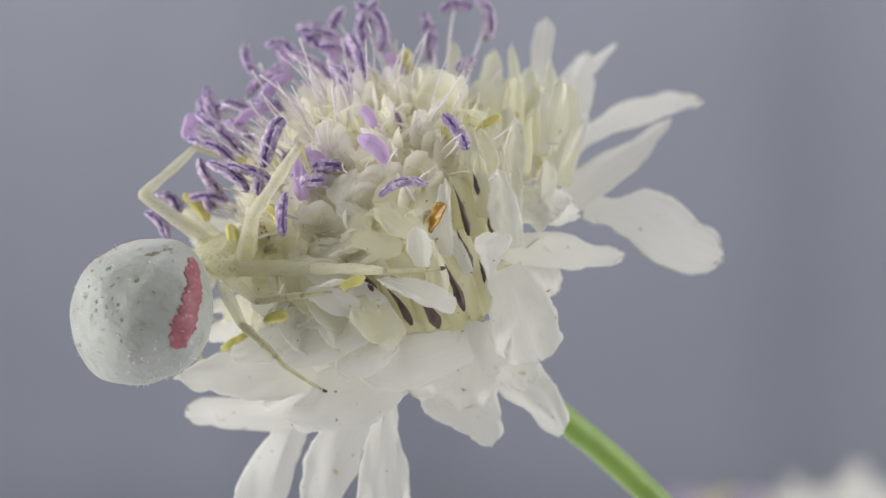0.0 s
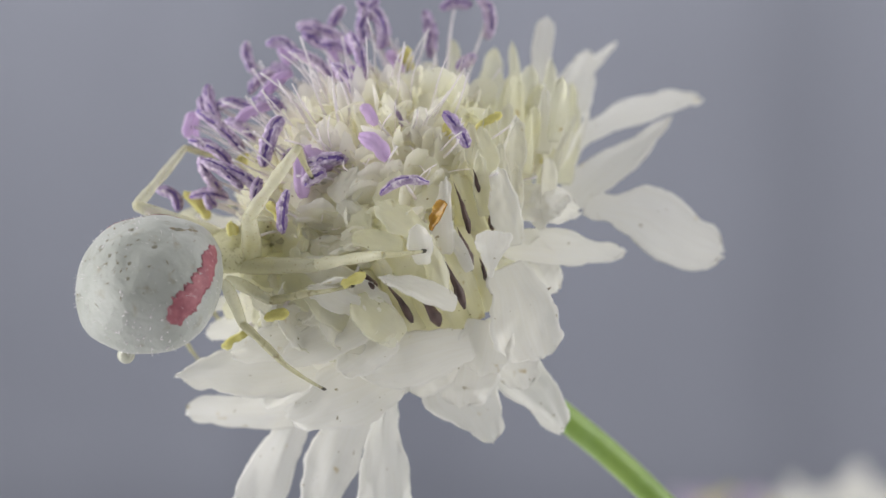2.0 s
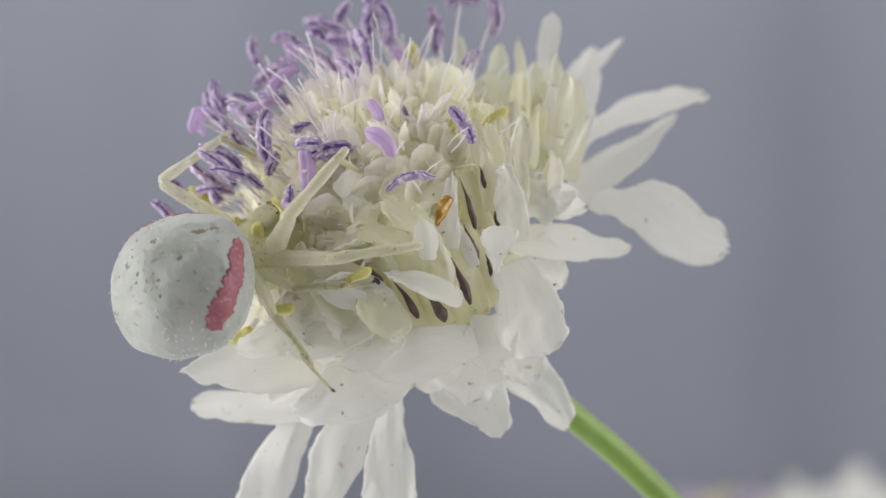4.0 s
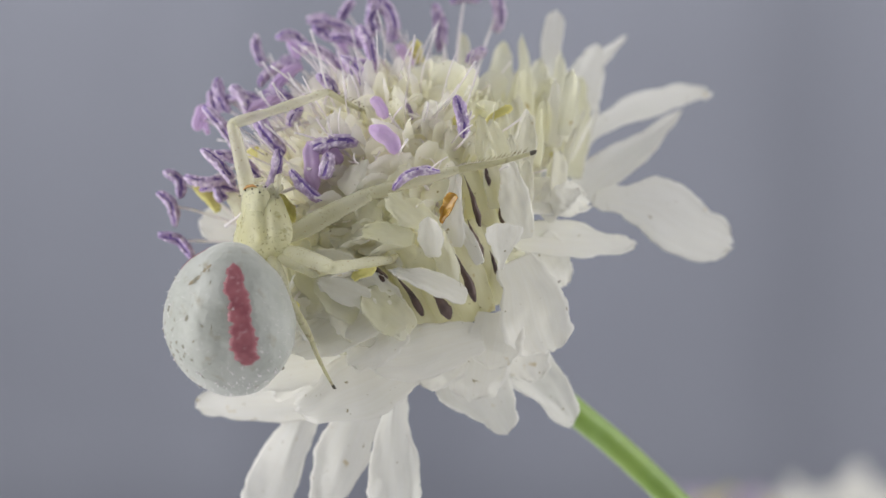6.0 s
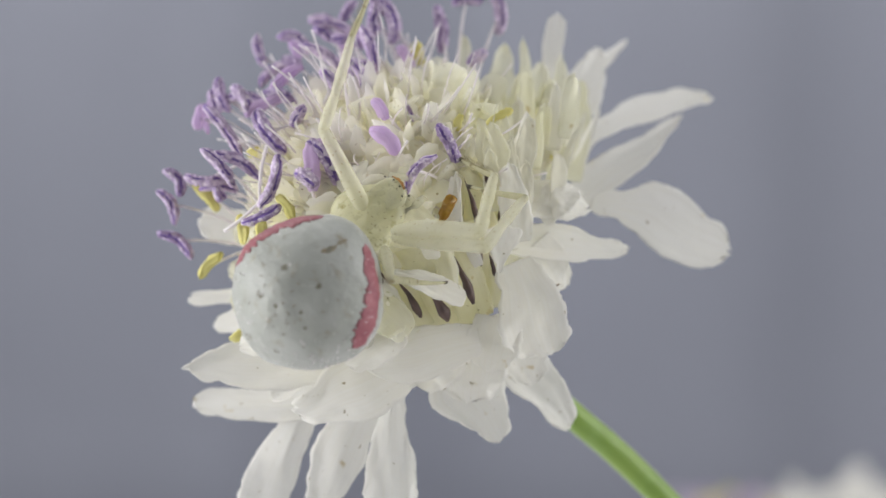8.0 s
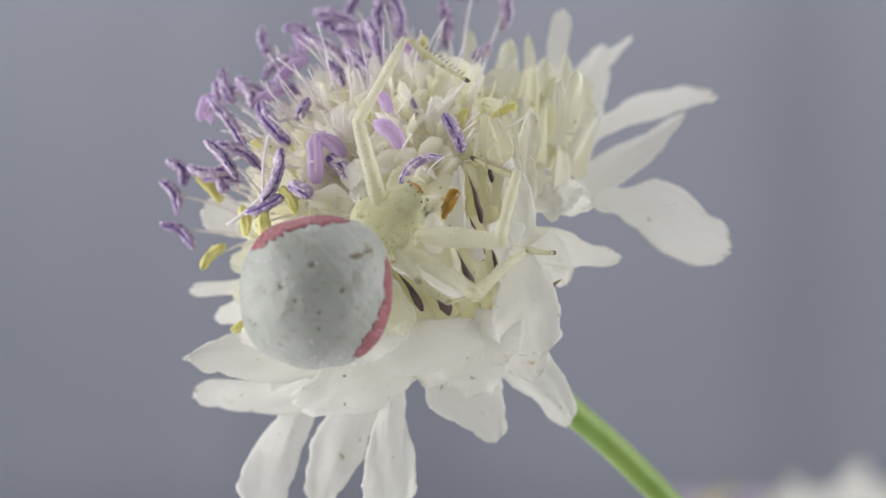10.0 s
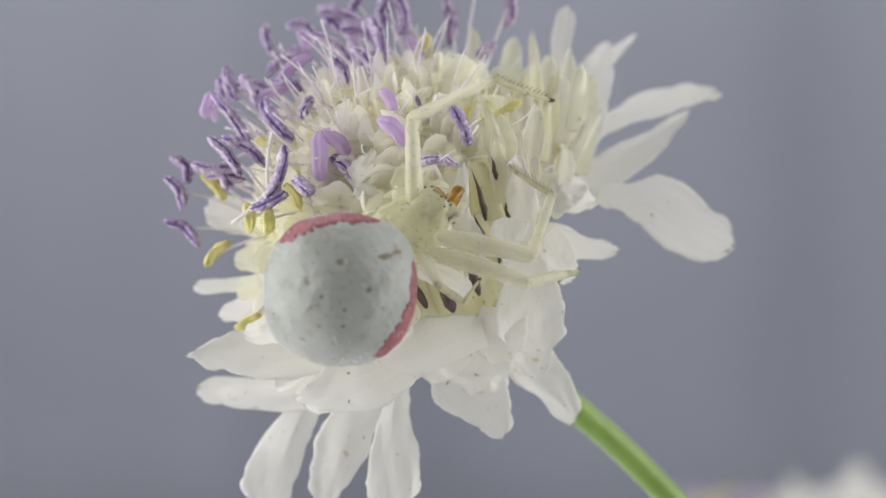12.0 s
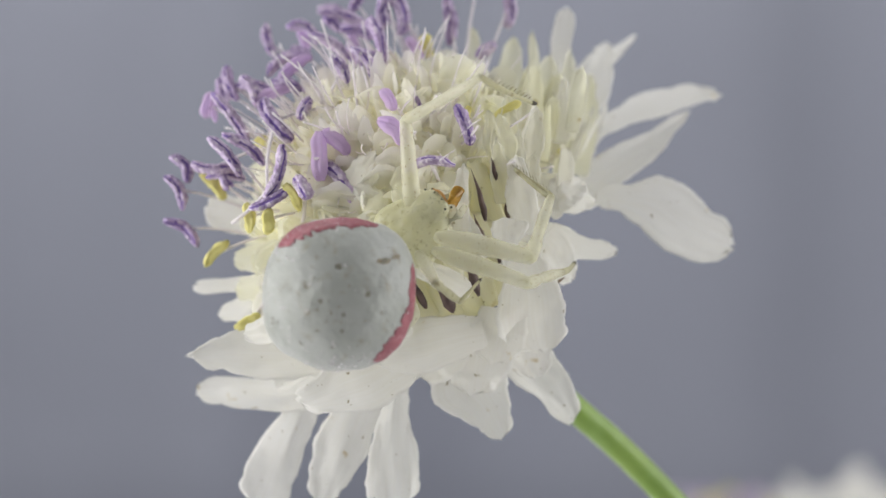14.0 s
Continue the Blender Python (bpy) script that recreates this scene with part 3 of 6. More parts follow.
petal((2.89, -5.00, 0.03), (2.27, -5.00, 3.34), (0.43, 0.62, 0.72, 0.67, 0.48, 0.19), (0.38, 0.58, 0.62, 0.53, 0.38, 0.14), (0.2, -1, 0), cup=0.1, ruffle=0.14)
petal((1.84, -5.00, 2.99), (1.58, -4.60, 5.02), (0.38, 0.53, 0.58, 0.48, 0.34, 0.12), None, (0.1, -1, 0.1), CREAM_PETAL, cup=0.15)
petal((-6.04, -5.20, -1.32), (-6.20, -5.40, 0.00), (0.19, 0.34, 0.41, 0.36, 0.24, 0.08), None, (-0.2, -1, 0.3), CREAM_PETAL, cup=0.15, torn=0.07)


# broad pale petals that fill the lower left of the near face
petal((-3.20, -5.55, -1.86), (-7.40, -4.95, -2.90), (0.45, 0.75, 0.90, 0.85, 0.60, 0.25), (0.40, 0.60, 0.72, 0.70, 0.50, 0.20), (-0.5, -1, 0.05), PALE_FLORET, cup=0.08, bow=0.05, ruffle=0.09, torn=0.07)
petal((-2.70, -5.65, -2.80), (-6.70, -5.35, -4.60), (0.45, 0.80, 0.95, 0.95, 0.75, 0.30), (0.40, 0.70, 0.85, 0.80, 0.60, 0.25), (-0.5, -1, 0.05), cup=0.06, bow=0.04, ruffle=0.09, torn=0.07)
petal((-4.30, -5.65, -0.80), (-8.00, -4.65, -1.20), (0.40, 0.62, 0.75, 0.72, 0.52, 0.20), (0.35, 0.55, 0.66, 0.62, 0.45, 0.18), (-0.5, -1, 0.05), CREAM_PETAL, cup=0.08, bow=0.05, ruffle=0.10, torn=0.08)
petal((-2.10, -5.55, -3.60), (-4.40, -5.65, -5.10), (0.45, 0.75, 0.88, 0.88, 0.70, 0.30), (0.40, 0.65, 0.80, 0.80, 0.60, 0.25), (-0.4, -1, 0.05), cup=0.06, ruffle=0.09, torn=0.07)
petal((-5.20, -5.35, -3.50), (-9.00, -4.25, -4.50), (0.40, 0.66, 0.80, 0.76, 0.55, 0.20), (0.35, 0.58, 0.72, 0.66, 0.46, 0.18), (-0.5, -1, 0.1), cup=0.08, bow=0.05, ruffle=0.09, torn=0.07)
petal((-3.70, -6.05, -1.40), (-6.00, -5.85, -0.60), (0.30, 0.50, 0.60, 0.58, 0.42, 0.15), None, (-0.5, -1, 0.0), PALE_FLORET, cup=0.08, bow=0.05, ruffle=0.10, torn=0.08)
petal((-3.50, -5.95, -2.50), (-5.60, -6.15, -1.70), (0.28, 0.46, 0.54, 0.52, 0.38, 0.15), None, (-0.5, -1, 0.0), cup=0.08, bow=0.05, ruffle=0.10, torn=0.08)
petal((-1.70, -6.35, 0.00), (-3.80, -6.55, 0.40), (0.22, 0.40, 0.48, 0.46, 0.34, 0.12), None, (0, -1, 0.3), CREAM_PETAL, cup=0.08, bow=0.05, ruffle=0.12, torn=0.09)

# pale membranes over the upper seeds
for a, b, half in (((1.75, -4.85, 1.3), (1.45, -5.0, 4.0), 0.42), ((2.35, -4.6, 1.6), (2.35, -4.5, 4.4), 0.45), ((1.45, -4.75, 2.9), (1.05, -4.7, 5.2), 0.40), ((2.75, -4.2, 0.9), (3.05, -4.0, 3.4), 0.5),
                   ((2.0, -4.3, 3.4), (1.9, -4.0, 5.9), 0.42), ((2.95, -3.6, 2.9), (3.2, -3.2, 5.4), 0.46)):
    petal(a, b, [half * q for q in (0.55, 0.85, 1.0, 0.9, 0.6, 0.15)], None, (0.1, -1, 0.1), CREAM_PETAL if half < 0.44 else PALE_FLORET, cup=0.2, bow=0.03, ruffle=0.12, torn=0.06)

# loose cream lobes on the lower left of the near face
def loose_lobes():
    rng = random.Random(31)
    for k in range(26):
        d = Vector((rng.uniform(-0.95, 0.05), rng.uniform(-1.0, -0.35), rng.uniform(-0.85, -0.25))).normalized()
        root = ORIGIN + DOME + d * (RADIUS - 0.7)
        way = (d * 0.55 + Vector((rng.uniform(-1.0, 0.3), -0.15, rng.uniform(-0.7, 0.4)))).normalized()
        half = rng.uniform(0.6, 1.05)
        petal(root, root + way * rng.uniform(2.0, 3.4), [half * q for q in ROUND], None, d + Vector((0, -0.4, 0.2)), (PALE_FLORET, WHITE_PETAL, CREAM_PETAL)[k % 3],
              bow=rng.uniform(-0.1, 0.12), cup=rng.uniform(-0.05, 0.2), ruffle=rng.uniform(0.05, 0.13), rows=19, cols=11, thick=0.04, torn=0.07)


loose_lobes()


def membranes():
    """Crumpled cream florets pressed flat on the near face."""
    rng = random.Random(52)
    for k in range(12):
        d = Vector((rng.uniform(-0.75, 0.24), -1.0, rng.uniform(-0.3, 0.2))).normalized()
        root = ORIGIN + DOME + d * (RADIUS - 0.1)
        way = Vector((rng.uniform(-1, 1), 0, rng.uniform(-1, 1)))
        way = (way - d * way.dot(d)).normalized() + d * rng.uniform(-0.08, 0.10)
        half = rng.uniform(0.35, 0.6)
        petal(root, root + way * rng.uniform(1.2, 2.0), [half * q for q in rng.choice((ROUND, (0.5, 0.85, 1.0, 0.85, 0.5, 0.1), (0.6, 0.9, 0.9, 0.6, 0.3, 0.06)))], None, d,
              CREAM_PETAL if k % 2 else PALE_FLORET,
              bow=rng.uniform(-0.02, 0.1), cup=rng.uniform(-0.1, 0.15), ruffle=rng.uniform(0.08, 0.16), rows=25, cols=15, thick=0.03, torn=0.11)


membranes()


# seeds with dark bristles where the florets have fallen out
def seed_husk(base, tip, width, mark_base=None, mark_tip=None, mark=0.3):
    """A ribbed olive cup; its dark bristle shows where the skin has split."""
    bm = bmesh.new()
    add_petal(bm, here(base), here(tip), [width * q for q in (0.5, 0.58, 0.60, 0.56, 0.46, 0.25)], None, (-0.3, -1, 0.1), bow=0.06, cup=-0.9, ruffle=0.05,
              seed=width * 31 + base[0], rows=21, cols=15, thick=0.05)
    husk = part("seed_husk", bm, SEED_OLIVE, flower, "olive-cream ribbed seed husk")
    if mark_base:
        bm = bmesh.new()
        line = arc(here(mark_base), here(mark_tip), 0.04, 10)
        tube(bm, line, [mark * 0.42 * q for q in (0.3, 0.8, 1.0, 0.95, 0.8, 0.63, 0.46, 0.31, 0.17, 0.04)], 10, squash=1.0)
        for v in bm.verts:
            v.co += Vector((noise.noise(v.co * 3), 0, noise.noise(v.co * 3 + Vector((7, 0, 0))))) * 0.06 + Vector((noise.noise(v.co * 9), 0, 0)) * 0.03
        part("bristle", bm, SEED_BRISTLE, husk, "dark brown bristle")


seed_husk((-2.15, -4.90, -3.41), (-3.47, -5.40, -0.99), 0.9, (-2.83, -5.60, -1.88), (-3.47, -5.80, -0.94), 0.55)
seed_husk((-1.21, -4.90, -3.65), (-2.55, -5.40, -1.23), 1.1, (-1.30, -5.30, -3.16), (-2.36, -5.80, -1.55), 0.42)
seed_husk((-0.27, -4.80, -3.61), (-1.57, -5.30, -1.24), 1.2, (-0.17, -5.20, -3.27), (-1.07, -5.70, -1.98), 0.62)
seed_husk((0.59, -4.70, -3.50), (-0.65, -5.30, -0.54), 1.2)
seed_husk((1.11, -4.60, -3.16), (0.06, -5.30, -0.07), 1.2, (0.87, -5.40, -2.56), (-0.08, -5.80, -0.49), 0.50)
seed_husk((1.64, -4.40, -1.98), (0.56, -5.00, 0.87), 1.1, (1.16, -5.20, -1.02), (0.53, -5.60, 0.82), 0.48)
seed_husk((2.02, -4.30, -2.70), (1.13, -4.80, 0.63), 1.1, (1.77, -5.00, -1.40), (1.49, -5.40, -0.45), 0.30)
seed_husk((1.55, -4.40, -0.31), (0.38, -5.00, 3.00), 1.1, (1.07, -5.20, 0.54), (0.38, -5.60, 2.69), 0.34)
seed_husk((2.19, -4.00, 0.16), (1.14, -4.70, 3.48), 1.1, (1.46, -5.00, 2.28), (1.21, -5.20, 3.27), 0.26)
seed_husk((2.46, -3.60, 0.64), (1.86, -4.20, 3.25), 0.9, (2.03, -4.40, 0.68), (1.84, -4.60, 1.44), 0.24)


def amber_husk():
    bm = bmesh.new()
    add_petal(bm, here((-0.52, -6.70, 0.67)), here((-0.00, -7.00, 1.89)), (0.05, 0.17, 0.27, 0.30, 0.30, 0.22), (0.05, 0.10, 0.18, 0.22, 0.22, 0.22), (-0.3, -1, 0), cup=0.5, ruffle=0.35, rows=17, cols=9)
    part("dry_bract", bm, SEED_AMBER, flower, "dry amber-brown bract")


amber_husk()


def edge_bract():
    """A dry brown bract that sticks out beside the broad petal."""
    bm = bmesh.new()
    tube(bm, arc(here((3.75, -3.70, -2.45)), here((4.55, -3.50, -1.72)), 0.05, 7), [0.10, 0.15, 0.17, 0.16, 0.13, 0.09, 0.03], 8, squash=0.6)
    part("dry_bract", bm, SEED_AMBER_DARK, flower, "dark brown dry bract tip")


edge_bract()


# ---- florets over the dome ----
def floret_mesh(kind, reach, mat=None, mouth=0.6, slim=1.0, pointed=False):
    """A thin funnel that opens into four or five rounded lobes."""
    rng = random.Random(kind)
    bm = bmesh.new()
    lobes = rng.choice((4, 5)) if pointed else rng.choice((4, 4, 5))
    around, up = 10 * lobes, 15
    phase = [rng.uniform(-0.12, 0.12) for _ in range(lobes)]
    size = [rng.uniform(0.75, 1.2) * reach for _ in range(lobes)]
    flare = [rng.uniform(0.05, 0.6) if pointed else rng.uniform(0.4, 1.2) for _ in range(lobes)]
    blunt = rng.uniform(0.75, 1.3) if pointed else rng.uniform(0.32, 0.6)
    rings = []
    for i in range(up):
        s = i / (up - 1)
        ring = []
        for k in range(around):
            n = k // 10
            v = (k % 10 + 0.5) / 5 - 1                       # across one lobe, -1 to 1
            rim = size[n] * max(0.0, 1 - abs(v) ** 2.6) ** blunt
            a = 2 * math.pi * (n + 0.5 + phase[n] + v * 0.5) / lobes
            if s < 0.45:
                q = s / 0.45
                r, z = 0.16 + (mouth - 0.16) * q ** 1.4, -1.7 + 1.7 * q
            else:
                q = (s - 0.45) / 0.55
                r = mouth + rim * slim * (0.30 * q + 0.55 * flare[n] * q * q)
                z = rim * (0.95 * q - 0.34 * flare[n] * q * q)
            wig = noise.noise(Vector((a * 1.7 + kind, s * 2.2, kind * 1.3)))
            fold = 0.10 * max(0.0, s - 0.4) * (1 - v * v)
            r += 0.16 * wig * max(0.0, s - 0.3) - fold
            ring.append(bm.verts.new((r * math.cos(a), r * math.sin(a), z + 0.18 * wig * s)))
        rings.append(ring)
    uv = bm.loops.layers.uv.verify()
    for i in range(up - 1):
        for k in range(around):
            if i > 5 and k % 10 == 9:
                continue                                      # the lobes part above the funnel
            f = bm.faces.new((rings[i][k], rings[i][(k + 1) % around], rings[i + 1][(k + 1) % around], rings[i + 1][k]))
            for loop, (x, y) in zip(f.loops, ((k, i), (k + 1, i), (k + 1, i + 1), (k, i + 1))):
                loop[uv].uv = (x / around * 2, y / (up - 1))
    return link_mesh("floret", bm, mat or CREAM_PETAL)


def florets():
    rng = random.Random(4)
    near = [floret_mesh(k, 1.2, CREAM_PETAL if k % 3 else PALE_FLORET) for k in range(18)]
    tall = [floret_mesh(k + 40, 2.2, CREAM_PETAL if k % 2 else PALE_FLORET, 0.5, 0.6) for k in range(8)]
    crown = [floret_mesh(k + 70, 1.35, CREAM_PETAL if k % 3 else PALE_FLORET, 0.55, 0.8, True) for k in range(14)]
    gap = (here((0.14, -5.00, -0.68)) - DOME).normalized()
    count = 330
    for k in range(count):
        z = 1 - 2 * (k + 0.5) / count
        a = k * 2.39996
        d = Vector((math.sqrt(1 - z * z) * math.cos(a), math.sqrt(1 - z * z) * math.sin(a), z))
        if d.y > 0.35 or d.angle(gap) < 0.34 or (d.x > 0.35 and d.z < -0.45) or d.z < -0.7:
            continue
        d = (d + Vector((rng.uniform(-1, 1), rng.uniform(-1, 1), rng.uniform(-1, 1))) * 0.06).normalized()
        long = (d.x > 0.25 and d.z > 0.25 and d.y > -0.6 and rng.random() < 0.6) or (d.z < -0.35 and rng.random() < 0.3)
        ob = new("floret", rng.choice(tall if long else crown if d.z > 0.3 and rng.random() < 0.85 else near))
        ob.parent = flower
        turn = d.to_track_quat("Z", "Y").to_matrix().to_4x4() @ pose(0, 0, 0, rng.uniform(-28, 28), rng.uniform(-28, 28), rng.uniform(0, 360))
        ob.matrix_local = Matrix.Translation((DOME + d * (RADIUS - 1.0 + rng.uniform(-0.45, 0.35))) * MM) @ turn


def styles():
    """Pale threads that stand out of the florets, straight above and curled on the near face."""
    rng = random.Random(12)
    for k in range(180):
        up = k < 100
        if up:
            d = Vector((rng.uniform(-0.9, 0.5), rng.uniform(-0.9, 0.3), rng.uniform(0.1, 1.0))).normalized()
        else:
            d = Vector((rng.uniform(-0.9, 0.5), -1.0, rng.uniform(-0.9, 0.6))).normalized()
        size = rng.uniform(2.0, 3.8) if up else rng.uniform(0.8, 1.6)
        root = DOME + d * (RADIUS - 1.0)
        lean = (d + Vector((rng.uniform(-1, 1), rng.uniform(-1, 1), rng.uniform(-1, 1))) * (0.25 if up else 0.8)).normalized()
        bm = bmesh.new()
        line = arc(root, root + lean * size, rng.uniform(-0.12, 0.12) if up else rng.uniform(-0.35, 0.35), 8, (rng.uniform(-1, 1), 0.2, rng.uniform(-1, 1)))
        r = rng.uniform(0.03, 0.065) if up else 0.035
        tube(bm, line, [r, r, r, r * 0.9, r * 0.9, r * 0.8, r * 0.8, r * 0.9], 6)
        part("style", bm, FILAMENT, flower)


florets()


def lobes():
    """Thin rounded lobes that overlap like scales over the near face and stand up as teeth round the crown."""
    rng = random.Random(19)
    axis = Vector((-0.35, -0.25, 0.9)).normalized()
    gap = (here((0.14, -5.00, -0.68)) - DOME).normalized()
    count = 620
    for k in range(count):
        z = 1 - 2 * (k + 0.5) / count
        a = k * 2.39996
        d = Vector((math.sqrt(1 - z * z) * math.cos(a), math.sqrt(1 - z * z) * math.sin(a), z))
        if d.y > 0.2 or d.z < -0.5 or d.angle(gap) < 0.36 or d.x > 0.8 or (d.z > 0.3 and k % 3 == 0):
            continue
        d = (d + Vector((rng.uniform(-1, 1), rng.uniform(-1, 1), rng.uniform(-1, 1))) * 0.07).normalized()
        high = d.dot(axis) > 0.55
        along = axis - d * axis.dot(d)
        along = along.normalized() if along.length > 0.2 else Vector((rng.uniform(-1, 1), rng.uniform(-1, 1), 0.3))
        side = Vector((rng.uniform(-1, 1), rng.uniform(-1, 1), rng.uniform(-1, 1)))
        way = (d * (1.0 if high else 0.62) + along * (0.35 if high else 0.75) + side * (0.45 if high else 0.32)).normalized()
        root = ORIGIN + DOME + d * (RADIUS - rng.uniform(0.5, 0.9))
        half = rng.uniform(0.26, 0.48) if high else rng.uniform(0.42, 0.78)
        outline = rng.choice(((0.7, 1.0, 0.95, 0.7, 0.4, 0.08), (0.6, 0.9, 1.0, 0.85, 0.55, 0.12))) if high else rng.choice(((0.55, 0.8, 0.97, 1.0, 0.85, 0.45), (0.6, 0.9, 1.0, 0.92, 0.65, 0.2), (0.5, 0.75, 0.95, 1.0, 0.95, 0.6)))
        petal(root, root + way * (rng.uniform(1.3, 2.1) if high else rng.uniform(1.1, 1.9)), [half * q for q in outline], None, d + side * 0.25, CREAM_PETAL if rng.random() < (0.3 if high else 0.5) else SHADED_CROWN_LOBE if high else PALE_FLORET, "lobe",
              bow=rng.uniform(-0.10, 0.06), cup=rng.uniform(-0.15, 0.3), curl=rng.uniform(-0.12, 0.12), ruffle=rng.uniform(0.03, 0.12), torn=0.035, rows=11, cols=9, thick=0)


lobes()
styles()


# ---- stamens ----
REST = {}


def stamen(a, b, sag=0.12, width=0.46, mat=None, root=None, bend=0.06):
    """A violet anther from a to b on a pale filament that springs from the dome."""
    a, b = here(a), here(b)
    middle = (a + b) / 2
    way = (middle - DOME).normalized()
    root = here(root) if root else DOME + (way + Vector((0.25, 0.1, -0.25))).normalized() * (RADIUS - 1.4)
    bm = bmesh.new()
    line = arc(Vector((0, 0, 0)), middle - root, bend, 8)
    tube(bm, line, [0.095, 0.09, 0.085, 0.08, 0.075, 0.07, 0.065, 0.06], 6)
    fil = part("stamen", bm, FILAMENT, flower, place=Matrix.Translation(root * MM))
    bm = bmesh.new()
    rng = random.Random(round(a.x * 100 + b.z * 7))
    lilac = mat is LILAC_PETAL
    width *= 1.0 if lilac else 1.25
    long = (b - a) * (0.5 if lilac else 0.56)
    body = arc(middle - long - root, middle + long - root, sag * 1.7, 15, way + Vector((0, 0, 2.2)) * max(0.0, -way.y))
    shift = middle - root - body[7]
    body = [p + shift + way * 0.05 for p in body]
    tube(bm, body, [width * 0.5 * w for w in (0.42, 0.70, 0.86, 0.95, 0.99, 1, 1, 1, 1, 1, 0.99, 0.95, 0.86, 0.68, 0.38)], 20, squash=0.82, groove=0.42,
         towards=(0.1 + 0.5 * rng.uniform(-1, 1), -1, 0.25 + 0.5 * rng.uniform(-1, 1)), groove_matter=1)
    for v in bm.verts:
        q = v.co * 2.2 + root
        fine = v.co * 9 + root
        v.co += (Vector((noise.noise(q), noise.noise(q + Vector((9, 0, 0))), noise.noise(q + Vector((0, 9, 0))))) * 0.10
                 + Vector((noise.noise(fine), noise.noise(fine + Vector((9, 0, 0))), noise.noise(fine + Vector((0, 9, 0))))) * (0.02 if lilac else 0.09)) * width
    if not lilac:
        for f in bm.faces:
            if f.material_index == 1 and noise.noise(f.calc_center_median() * 2.6 + root) < -0.18:
                f.material_index = 0
            elif f.material_index == 0 and noise.noise(f.calc_center_median() * 4.5 + root) > 0.62:
                f.material_index = 1
        spots = [v.co.copy() for v in bm.verts]
        for k in range(56):
            p = rng.choice(spots) + Vector((rng.uniform(-1, 1), rng.uniform(-1, 1), rng.uniform(-1, 1))) * 0.02
            made = bmesh.ops.create_icosphere(bm, subdivisions=1, radius=rng.uniform(0.010, 0.024), matrix=Matrix.Translation(p))
            for f in {f for v in made["verts"] for f in v.link_faces}:
                f.material_index = 2
    part("anther", bm, [mat or ANTHER, mat if mat is LILAC_PETAL else ANTHER_DARK, POLLEN], fil)
    REST[fil.name] = (root, a, b)
    return fil


stamen((-9.00, 2.00, 9.13), (-8.64, 2.00, 7.82), 0.06)
stamen((-7.69, 1.00, 9.38), (-6.37, 1.00, 8.72), 0.15)
stamen((-6.42, 2.00, 10.05), (-4.40, 2.00, 9.48), 0.06, mat=ANTHER_PINK)
stamen((-5.41, 1.00, 9.13), (-4.10, 1.00, 8.82), 0.06, mat=ANTHER_PINK)
stamen((-5.22, 3.00, 10.05), (-4.65, 3.00, 10.93), 0.05)
stamen((-3.89, 2.00, 9.36), (-3.37, 2.00, 11.15), 0.12, 0.6)
stamen((-3.37, 2.00, 11.15), (-2.40, 2.00, 9.28), 0.15, 0.6)
stamen((-3.93, -1.00, 9.29), (-3.36, -1.00, 7.44), 0.06, mat=ANTHER_PINK)
stamen((-4.50, -2.00, 7.84), (-4.20, -2.00, 6.48), 0.05)
stamen((-4.47, -2.50, 7.92), (-3.50, -2.50, 6.22), 0.12)
stamen((-6.53, 0.00, 8.72), (-4.90, 0.00, 7.65), 0.06, mat=ANTHER_PINK)
stamen((-7.05, 1.00, 8.07), (-8.75, 1.00, 7.36), 0.15, mat=ANTHER_PINK)
stamen((-6.98, 0.00, 7.58), (-8.22, 0.00, 6.58), 0.05, 0.6, LILAC_PETAL)
stamen((-9.90, 0.00, 6.53), (-8.30, 0.00, 6.12), 0.12)
stamen((-7.07, -1.00, 6.45), (-9.19, -1.00, 5.56), 0.05, 0.6, LILAC_PETAL)
stamen((-10.55, 0.00, 7.03), (-10.10, 0.00, 5.65), 0.08, mat=ANTHER_PINK)
stamen((-10.92, 1.00, 6.35), (-11.28, 1.00, 4.83), 0.15, mat=LILAC_PETAL)
PUSHED = [
    stamen((-10.46, -2.00, 5.89), (-8.60, -2.00, 4.30), 0.05),
    stamen((-10.71, -2.50, 4.88), (-8.96, -2.50, 4.03), 0.08, mat=ANTHER_PINK),
    stamen((-9.37, -1.00, 5.59), (-8.21, -1.00, 4.84), 0.1),
    stamen((-6.97, -4.00, 5.47), (-7.69, -4.00, 3.60), 0.06, 0.62),
    stamen((-9.76, -4.00, 3.72), (-8.21, -4.00, 2.70), 0.06),
    stamen((-9.17, -4.00, 3.60), (-7.16, -4.00, 2.98), 0.06),
    stamen((-10.60, -2.00, 3.69), (-9.75, -2.00, 2.35), 0.1, mat=ANTHER_PINK),
    stamen((-6.23, -5.00, 3.28), (-4.29, -5.00, 3.61), 0.08, 0.6),
    stamen((-5.84, -5.50, 2.79), (-4.88, -5.50, 2.93), 0.05, 0.6),
    stamen((-6.61, -5.50, 2.25), (-6.75, -5.50, 0.68), 0.05),
    stamen((-7.69, -4.00, 3.25), (-7.83, -4.00, 2.29), 0.05),
    stamen((-6.82, -3.50, 3.82), (-5.67, -3.50, 4.15), 0.05),
    stamen((-2.59, -6.50, 2.52), (-0.83, -6.50, 2.94), 0.11, 0.37),
    stamen((0.09, -5.00, 5.57), (1.04, -5.00, 4.27), 0.04, 0.5),
]
PUSHED += [stamen((-12.21, -1.00, 2.55), (-11.35, -1.00, 1.71), -0.15), stamen((-12.66, -1.00, 1.71), (-11.84, -1.00, 0.52), -0.12, mat=ANTHER_PINK)]
